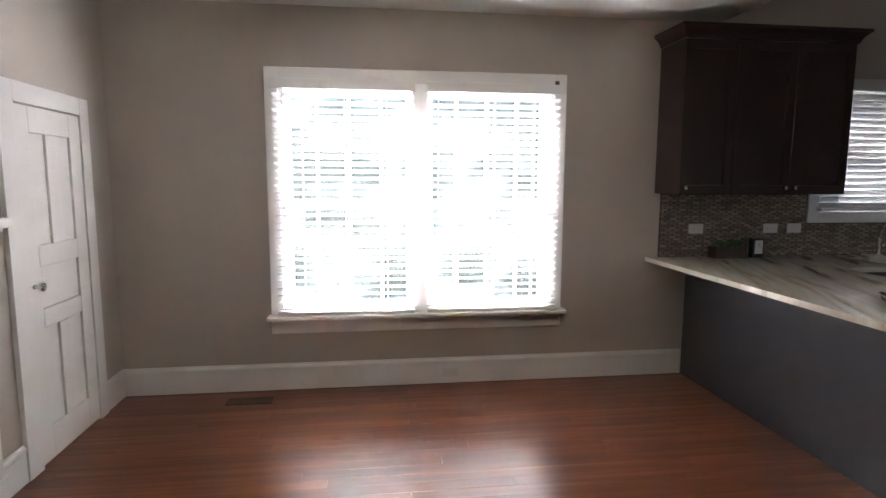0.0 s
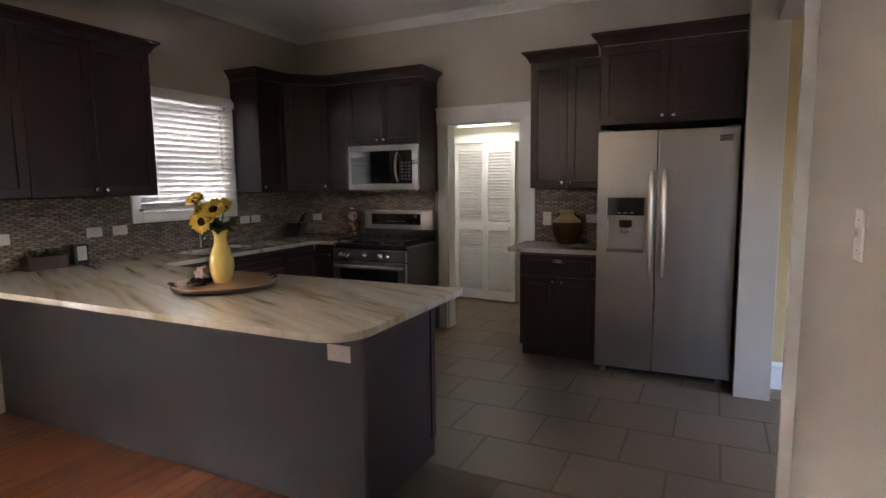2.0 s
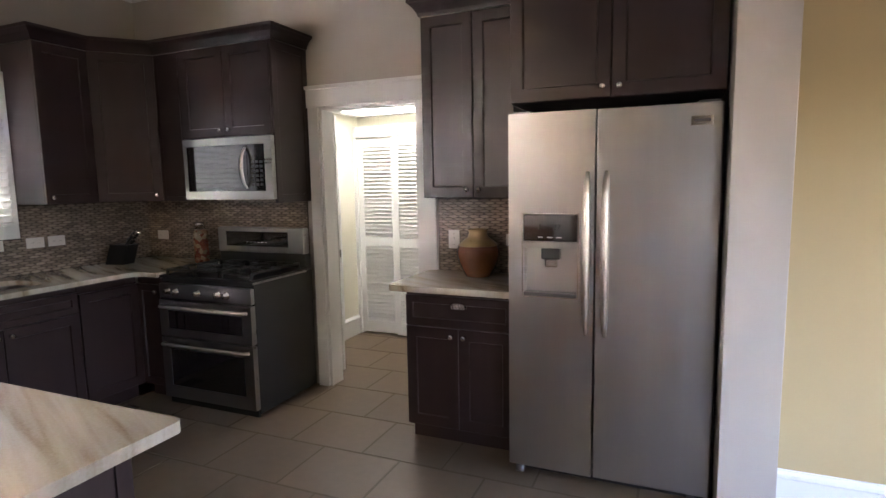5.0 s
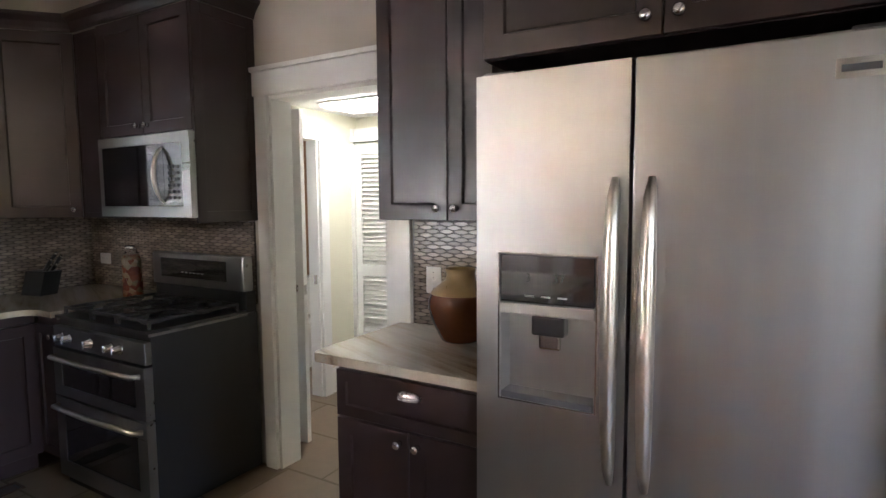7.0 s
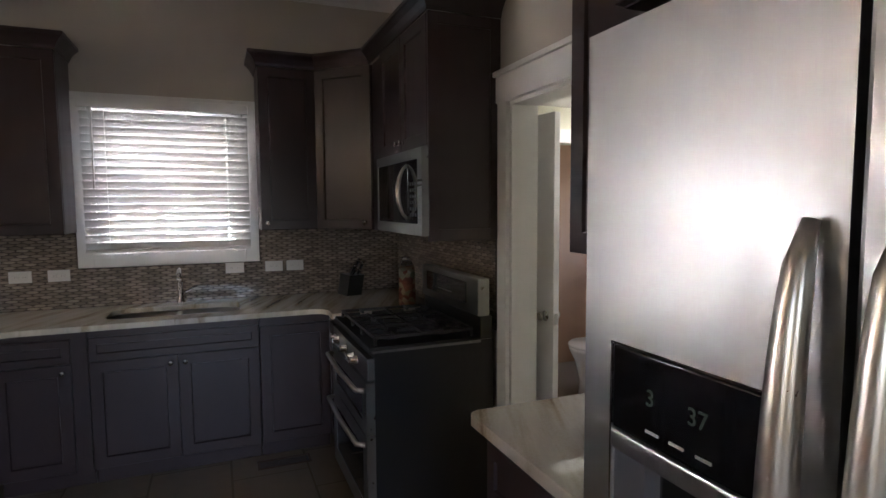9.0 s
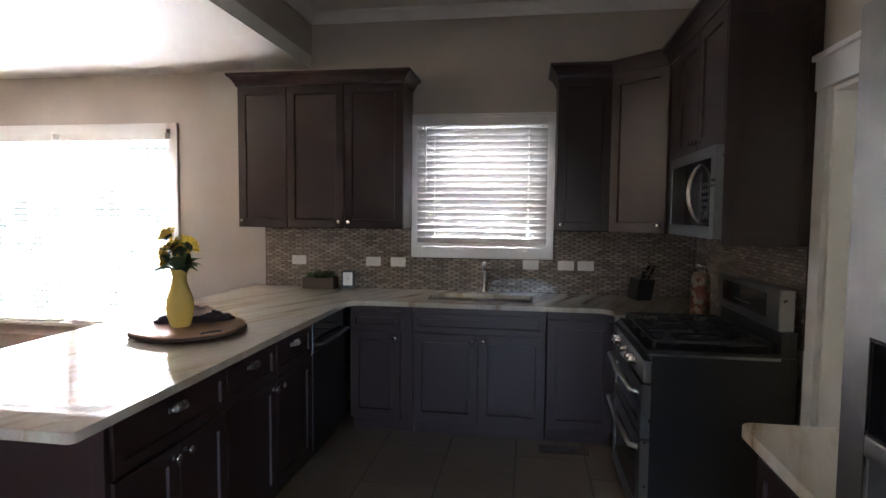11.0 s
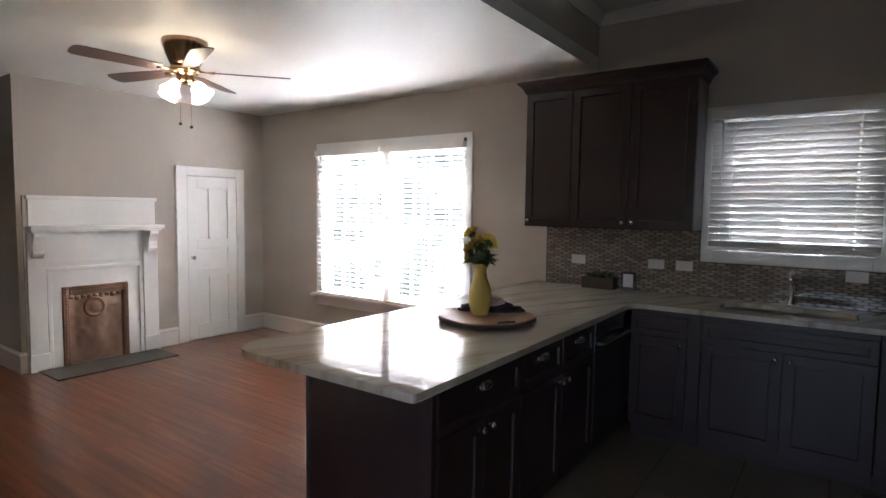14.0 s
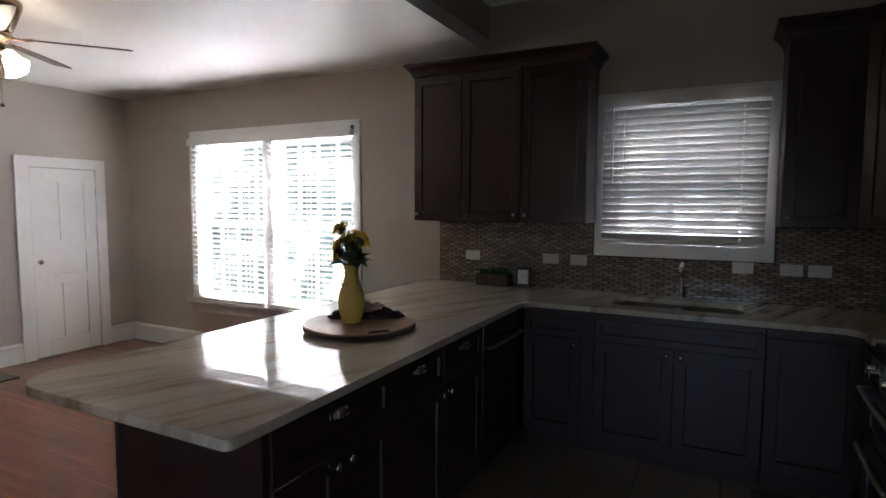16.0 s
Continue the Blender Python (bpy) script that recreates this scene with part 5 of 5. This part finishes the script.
crumple("napkin", pose(3.285, 3.015, BZ + 0.0006, 0, 0, 38), 0.125, 0.055, 0.042, CLOTH, "dark plum napkin bunched on the serving board", 1.0)
crumple("napkin", pose(3.135, 2.925, BZ + 0.0006, 0, 0, 60), 0.06, 0.04, 0.032, CLOTH, "dark plum napkin corner beside the vase", 4.0)
crumple("cloth_bundle", pose(3.235, 2.985, BZ + 0.026, 0, 0, 50), 0.09, 0.04, 0.05, ROSE, "rosy cream cloth bundle on the napkin", 7.0)

# pot beside the refrigerator
POT = material("brown_glaze", (0.13, 0.045, 0.02), 0.14, spots=0.35, size=9, fine=0.1)
POT_TAN = material("tan_glaze", (0.36, 0.25, 0.11), 0.3, spots=0.2, size=12, fine=0.08)
th = thing("stoneware_pot", pose(5.95, 1.665, CT + 0.0045), "brown glazed stoneware pot with a tan shoulder", "pot")
part("belly", lathe([(0, 0), (0.075, 0), (0.082, 0.008), (0.118, 0.08), (0.132, 0.135), (0.130, 0.165), (0.121, 0.19)], 32), POT, th)
part("shoulder", lathe([(0.121, 0.19), (0.112, 0.203), (0.085, 0.225), (0.06, 0.245), (0.056, 0.27), (0.062, 0.288), (0.055, 0.288), (0.05, 0.265), (0, 0.25)], 32), POT_TAN, th, "matt tan shoulder")

# bottle of preserves by the range
def chunks(nodes, links, vector):
    v = nodes.new("ShaderNodeTexVoronoi")
    v.inputs["Scale"].default_value = 32
    links.new(vector, v.inputs["Vector"])
    sep = nodes.new("ShaderNodeSeparateColor")
    links.new(v.outputs["Color"], sep.inputs["Color"])
    return sep.outputs["Red"]


PRESERVE = ramp_material("preserved_fruit", [(0.1, (0.20, 0.035, 0.015)), (0.35, (0.34, 0.09, 0.035)), (0.55, (0.50, 0.33, 0.20)), (0.8, (0.14, 0.10, 0.035)), (0.95, (0.55, 0.42, 0.30))], 0.35, chunks)
CLEAR = glass("bottle_glass", (0.95, 0.95, 0.92), 0.02)
th = thing("preserve_bottle", pose(5.93, 3.895, CT + 0.0005), "clear glass bottle of red and cream preserved fruit by the range", "bottle")
part("glass", lathe([(0, 0.002), (0.05, 0.002), (0.055, 0.01), (0.055, 0.10), (0.050, 0.115), (0.052, 0.13), (0.052, 0.225), (0.042, 0.255), (0.033, 0.268), (0.033, 0.282)], 28), CLEAR, th)
part("fruit", lathe([(0, 0.006), (0.046, 0.006), (0.050, 0.012), (0.050, 0.10), (0.046, 0.116), (0.048, 0.13), (0.047, 0.22), (0.036, 0.245), (0, 0.247)], 24), PRESERVE, th, "red and cream chunks of fruit")
part("lid", lathe([(0, 0.283), (0.036, 0.283), (0.037, 0.290), (0.037, 0.303), (0.034, 0.308), (0, 0.309)], 24), CHROME, th)

# knife block in the corner
th = thing("knife_block", pose(5.69, 4.50, CT + 0.0005, 0, 0, 12), "black knife block with steel-capped handles", "knife block")
part("block", prism([(-0.055, -0.09), (0.055, -0.09), (0.055, 0.07), (-0.055, 0.07)], 0, 0.15, m=Matrix(((1, 0, 0, 0), (0, 1, -0.35, 0), (0, 0, 1, 0), (0, 0, 0, 1)))), BLACK, th)
for k, (x, z) in enumerate(((-0.03, 0.20), (0.0, 0.235), (0.03, 0.215), (-0.015, 0.17), (0.02, 0.165))):
    y = -0.11 - 0.03 * (k < 3)
    hnd = part("knife_handle", tube([(x, y + 0.05, z - 0.06), (x, y - 0.01, z), (x, y - 0.03, z + 0.02)], [0.009, 0.011, 0.010], 8), BLACK, th)
    part("cap", lathe([(0, 0), (0.012, 0.002), (0.012, 0.012), (0, 0.016)], 10, m=pose(x, y - 0.03, z + 0.018, 45, 0, 0)), CHROME, hnd)

# desk clock and planter
th = thing("desk_clock", pose(3.53, 4.555, CT + 0.0005, 0, 0, 8), "small black desk clock with a pale face", "clock")
part("case", boxes((-0.052, 0.052, -0.022, 0.022, 0, 0.145), bevel=0.006), BLACK, th)
part("face", boxes((-0.036, 0.036, -0.0255, -0.0225, 0.03, 0.13), bevel=0.0015), PLATE, th)
part("clock_hand", boxes((-0.001, 0.001, -0.0275, -0.0265, 0.08, 0.105), (0, 0.016, -0.0275, -0.0265, 0.079, 0.081)), BLACK, th)
PLANTER = material("dark_stained_wood", (0.06, 0.035, 0.025), 0.6, spots=0.3, size=6, bump=0.2, stretch=(1, 1, 8))
th = thing("planter_box", pose(3.30, 4.56, CT + 0.0005), "dark wooden planter box with small green plants", "planter")
part("box", boxes((-0.125, 0.125, -0.05, -0.042, 0, 0.085), (-0.125, 0.125, 0.042, 0.05, 0, 0.085), (-0.125, -0.117, -0.042, 0.042, 0, 0.085), (0.117, 0.125, -0.042, 0.042, 0, 0.085), (-0.117, 0.117, -0.042, 0.042, 0, 0.07)), PLANTER, th)
bm = bmesh.new()
rnd = random.Random(5)
for k in range(70):
    x, y = rnd.uniform(-0.10, 0.10), rnd.uniform(-0.03, 0.03)
    leaf_blade(bm, (x, y, 0.07), (x + rnd.uniform(-0.04, 0.04), y + rnd.uniform(-0.03, 0.03), 0.07 + rnd.uniform(0.03, 0.085)), 0.006, 0.01)
part("plants", bm, LEAF, th, "small green succulents")


# ---- plates, registers ----
def outlet(at, w, h, horizontal, label="white plastic wall outlet"):
    th = thing("outlet", at, label, "outlet", "wall outlets")
    part("plate", boxes((-w / 2, w / 2, -0.006, 0, -h / 2, h / 2), bevel=0.002), PLATE, th)
    for s in (-1, 1):
        cx, cz = (s * 0.021, 0) if horizontal else (0, s * 0.021)
        f = part("socket", boxes((cx - 0.015, cx + 0.015, -0.0075, -0.006, cz - 0.014, cz + 0.014), bevel=0.001), PLATE, th)
        part("slots", boxes((cx - 0.007, cx - 0.005, -0.0079, -0.0075, cz - 0.005, cz + 0.005), (cx + 0.005, cx + 0.007, -0.0079, -0.0075, cz - 0.005, cz + 0.005)), SLOT, f)
    return th


SPLASH = 0.0105
for x in (3.09, 3.705, 3.905, 4.93, 5.19, 5.335):
    outlet(pose(x, N - SPLASH, 1.125), 0.118, 0.072, True)
outlet(pose(E - SPLASH, 4.495, 1.10, 0, 0, -90), 0.118, 0.072, True)
outlet(pose(E - SPLASH, 1.475, 1.13, 0, 0, -90), 0.118, 0.072, True)
outlet(pose(3.02, 1.945, 0.735, 0, 0, -90), 0.118, 0.072, True, "white plastic outlet on the peninsula's back panel")
outlet(pose(1.22, N - 0.016, 0.085), 0.115, 0.07, True, "white outlet let into the baseboard")


def switch(at, label):
    th = thing("light_switch", at, label, "switch", "wall switches")
    part("plate", boxes((-0.038, 0.038, -0.006, 0, -0.06, 0.06), bevel=0.002), PLATE, th)
    part("toggle", boxes((-0.005, 0.005, -0.017, -0.006, -0.004, 0.014), bevel=0.002), PLATE, th)
    for z in (-0.035, 0.035):
        part("screw", lathe([(0, 0.001), (0.003, 0.0008), (0.003, 0)], 8, m=pose(0, -0.006, z, 90, 0, 0)), CHROME, th)


switch(pose(E - SPLASH, 1.885, 1.125, 0, 0, -90), "white toggle switch on the tiled wall")
switch(pose(2.70, S, 1.325, 0, 0, 180), "white toggle switch on the greige wall")


VENT = material("brown_register_metal", (0.10, 0.06, 0.04), 0.45, metal=0.6, spots=0.2, size=9)


def register(x0, x1, y0, y1, label):
    th = thing("floor_register", pose(0, 0, 0), label, "floor vent", "floor vents")
    part("frame", boxes((x0, x1, y0, y0 + 0.012, 0, 0.005), (x0, x1, y1 - 0.012, y1, 0, 0.005), (x0, x0 + 0.012, y0 + 0.012, y1 - 0.012, 0, 0.005), (x1 - 0.012, x1, y0 + 0.012, y1 - 0.012, 0, 0.005)), VENT, th)
    me = mesh_of("bar", boxes((-0.003, 0.003, y0 + 0.012, y1 - 0.012, 0.0005, 0.0035)), VENT)
    n = int((x1 - x0 - 0.03) / 0.013)
    for k in range(n):
        o = new("bar", me)
        o.parent = th
        o.matrix_basis = pose(x0 + 0.018 + k * 0.013, 0, 0)
    part("shaft", boxes((x0 + 0.012, x1 - 0.012, y0 + 0.012, y1 - 0.012, -0.004, 0.0002)), BLACK, th)


register(-0.32, -0.02, 4.40, 4.51, "brown metal floor register by the window")
register(5.0, 5.31, 3.90, 4.01, "brown metal floor register before the sink cabinets")
th = thing("window_bracket", pose(1.955, N - 0.022, 2.16), "small grey curtain bracket on the window casing", "bracket")
part("plate", boxes((0, 0.03, -0.012, 0, -0.02, 0.02), bevel=0.003), GRAPHITE, th)

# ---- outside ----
BACKDROP_GLOW = 1.0


# foliage pattern that emits its own colour, standing in for outdoor brightness
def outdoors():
    m = bpy.data.materials.new("glowing_garden_sheet")
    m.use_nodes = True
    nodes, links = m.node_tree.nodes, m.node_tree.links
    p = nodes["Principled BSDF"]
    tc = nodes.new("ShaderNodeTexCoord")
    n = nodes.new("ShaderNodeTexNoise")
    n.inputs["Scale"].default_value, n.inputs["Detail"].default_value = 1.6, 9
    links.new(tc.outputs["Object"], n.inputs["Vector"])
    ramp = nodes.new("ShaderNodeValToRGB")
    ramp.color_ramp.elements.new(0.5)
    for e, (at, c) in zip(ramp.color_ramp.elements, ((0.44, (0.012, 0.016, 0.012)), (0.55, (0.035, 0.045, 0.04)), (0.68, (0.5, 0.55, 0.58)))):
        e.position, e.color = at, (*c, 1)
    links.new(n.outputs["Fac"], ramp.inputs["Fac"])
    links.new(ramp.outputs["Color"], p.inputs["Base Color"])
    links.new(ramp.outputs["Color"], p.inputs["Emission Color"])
    p.inputs["Emission Strength"].default_value = BACKDROP_GLOW
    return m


# the sheet glows, so it also sends light in through the windows
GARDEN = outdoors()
structure("backdrop", boxes((-14, 18, 9.6, 9.7, -0.4, 3.9)), GARDEN, "glowing sheet patterned like hazy garden foliage beyond the windows", "backdrop")
# added tree crown, out of view, that cuts direct sun on the kitchen blind
LEAVES = material("added_shade_tree_leaf", (0.05, 0.085, 0.03), 0.6, spots=0.4, size=2, per_island=0.35)
th = thing("added_shade_tree", pose(0, 0, -0.4), "unseen leafy green crown added to block sun from the kitchen window", "tree crown", kind="stuff")
bm = bmesh.new()
rnd = random.Random(3)
for k in range(7500):
    c_ = Vector((rnd.uniform(2.9, 4.8), rnd.uniform(8.6, 9.4), rnd.uniform(4.8, 6.5)))
    u_ = Vector((rnd.gauss(0, 1), rnd.gauss(0, 1), rnd.gauss(0, 1))).normalized() * rnd.uniform(0.025, 0.04)
    v_ = u_.orthogonal() * 0.8
    bm.faces.new([bm.verts.new(c_ + p_) for p_ in (-u_, -v_, u_, v_)])
part("leaves", bm, LEAVES, th)
for k in range(2):
    part("trunk", tube([(3.4 + 0.7 * k, 9.0, 0), (3.45 + 0.7 * k, 8.98, 2.6), (3.38 + 0.7 * k, 9.0, 6.0)], [0.06, 0.045, 0.015], 8), BARK, th)
structure("ground", boxes((-60, 60, N + T, 70, -0.6, -0.4)), material("lawn", (0.09, 0.13, 0.05), 0.9, spots=0.4, size=3, bump=0.4), "sunlit lawn outside the windows", "ground")
# added pale slab, unseen, that bounces sunlight up through the kitchen blind
structure("bounce_slab", boxes((3.0, 7.4, N + T, 7.6, -0.4, -0.38)), material("bounce_slab_concrete", (0.45, 0.44, 0.42), 0.85, spots=0.2, size=4, bump=0.3), "unseen pale concrete slab added to bounce sunlight into the kitchen", "pavement")

# ---- floor boards ----
PL = 0.083


def plank_mesh(l):
    bm = bmesh.new()
    add_box(bm, 0, l, 0.0003, PL - 0.0003, -0.012, 0.0)
    top = max(bm.faces, key=lambda f: f.calc_center_median().z)
    bmesh.ops.bevel(bm, geom=list(top.edges), offset=0.0006, segments=1, affect="EDGES")
    return bm


rnd = random.Random(11)
LENGTHS = [1.4, 1.9, 2.4, 2.9]
PLANKS = [mesh_of("plank", plank_mesh(l - 0.001), FLOORWOOD) for l in LENGTHS]
rows = int((N - 0.05 - S) / PL)
for r in range(rows + 1):
    y = S + r * PL - 0.06
    x = -3.05 - rnd.uniform(0, 1.2)
    while x < 3.199:
        k = rnd.randrange(4)
        l = LENGTHS[k]
        x0, x1 = max(x, -3.05), min(x + l, 3.199)
        whole = x0 == x and x1 == x + l
        if x1 - x0 > 0.02:
            me = PLANKS[k] if whole else mesh_of("plank", plank_mesh(x1 - x0 - 0.001), FLOORWOOD)
            o = new("plank", me)
            o.parent = WOODFLOOR
            o.matrix_basis = pose(x0, y, rnd.uniform(-0.0003, 0.0))
        x += l
structure("threshold", boxes((3.185, 3.225, S, 1.83, 0.0, 0.007), bevel=0.003), ESPRESSO, "dark wooden threshold between boards and tiles", "trim")

# ---- floor tiles ----
TX0, TY0, TW, TL, J = 3.143, 0.20, 0.428, 0.484, 0.0065


def tile_mesh(l):
    bm = bmesh.new()
    add_box(bm, 0, TW - J, 0, l - J, -0.007, 0.0)
    top = max(bm.faces, key=lambda f: f.calc_center_median().z)
    bmesh.ops.bevel(bm, geom=list(top.edges), offset=0.003, segments=2, affect="EDGES")
    return bm


TILES = mesh_of("tile", tile_mesh(TL), TILE)
for i in range(14):
    for j in range(-8, 11):
        x, y = TX0 + i * TW, TY0 + j * TL + (0 if i % 2 else TL / 2) - 0.004
        if x > 7.6 or x < 3.1 or y > 4.7 or y < -2.6 or (y > 3.75 and x > 6.1) or (y < 1.0 and x > 5.6):
            continue
        if i == 0 and y + TL > 1.85:
            continue
        o = new("tile", TILES)
        o.parent = TILEFLOOR
        o.matrix_basis = pose(x + J / 2, y + J / 2, random.uniform(-0.0008, 0.0))

# ---- mosaic splashback ----
MW, MR = 0.071, 0.0172


def hex_points(w, h):
    """A long tile with blunt pointed ends."""
    return [(-w / 2, 0.0018), (-w / 2, -0.0018), (-w * 0.2, -h / 2), (w * 0.2, -h / 2), (w / 2, -0.0018), (w / 2, 0.0018), (w * 0.2, h / 2), (-w * 0.2, h / 2)]


def mosaic_tile(bm, ox=0.0, oz=0.0, w=0.068, h=0.0182):
    """A long six-sided tile, facing -y."""
    outer = [bm.verts.new((ox + x, 0, oz + z)) for x, z in hex_points(w, h)]
    inner = [bm.verts.new((ox + x, -0.0035, oz + z)) for x, z in hex_points(w - 0.003, h - 0.003)]
    bm.faces.new(inner)
    for i in range(8):
        j = (i + 1) % 8
        bm.faces.new((outer[i], outer[j], inner[j], inner[i]))


def splash(name, length, height, at, singly, notch=None):
    """Long tiles in running bond, cut at the ends; notch (x0, x1, z): no tiles above z between x0 and x1."""
    rows = [(0, length, -0.006, 0, 0, height)]
    if notch:
        a, b, top = notch
        rows = [(0, a, -0.006, 0, 0, height), (a, b, -0.006, 0, 0, top), (b, length, -0.006, 0, 0, height)]
    base = structure(name, boxes(*rows), MOSAIC_GROUT, "glazed brown and grey hexagon mosaic splashback with dark grout", "splashback")
    base.matrix_basis = at
    bm1 = bmesh.new()
    mosaic_tile(bm1)
    bmesh.ops.recalc_face_normals(bm1, faces=bm1.faces)
    me = mesh_of("mosaic_tile", bm1, MOSAIC)
    rest_bm = bmesh.new()
    for r in range(int(height / MR)):
        z = 0.011 + r * MR
        if z > height - 0.009:
            continue
        spans = [(0.002, length - 0.002)]
        if notch and z + 0.009 > notch[2]:
            spans = [(0.002, notch[0] - 0.001), (notch[1] + 0.001, length - 0.002)]
        for k in range(-1, int(length / MW) + 2):
            x = (k + 0.5 * (r % 2)) * MW + 0.036
            for s0, s1 in spans:
                x0, x1 = max(x - 0.034, s0), min(x + 0.034, s1)
                if x1 - x0 < 0.012:
                    continue
                if singly is not None and x > singly and x1 - x0 > 0.0679:
                    o = new("mosaic_tile", me)
                    o.parent = base
                    o.matrix_basis = pose(x, -0.006, z)
                else:
                    mosaic_tile(rest_bm, (x0 + x1) / 2, z, x1 - x0)
    for v in rest_bm.verts:
        v.co.y -= 0.006
    bmesh.ops.recalc_face_normals(rest_bm, faces=rest_bm.faces)
    tagged(part("mosaic_tiles", rest_bm, MOSAIC_REST, base), kind="stuff")


ZB = CT + 0.0045
splash("splashback_small", 0.682, UB + 0.01 - ZB, pose(E - 0.0005, 1.997, ZB, 0, 0, -90), 0.0)
splash("splashback_range", 1.62, UB + 0.03 - CT, pose(E - 0.0005, N - 0.007, CT, 0, 0, -90), 0.9)
splash("splashback_north", E - 2.80, UB - CT, pose(2.80, N - 0.0005, CT), None, (KWIN[0] - 0.091 - 2.80, KWIN[1] + 0.091 - 2.80, KWIN[2] - 0.091 - CT))
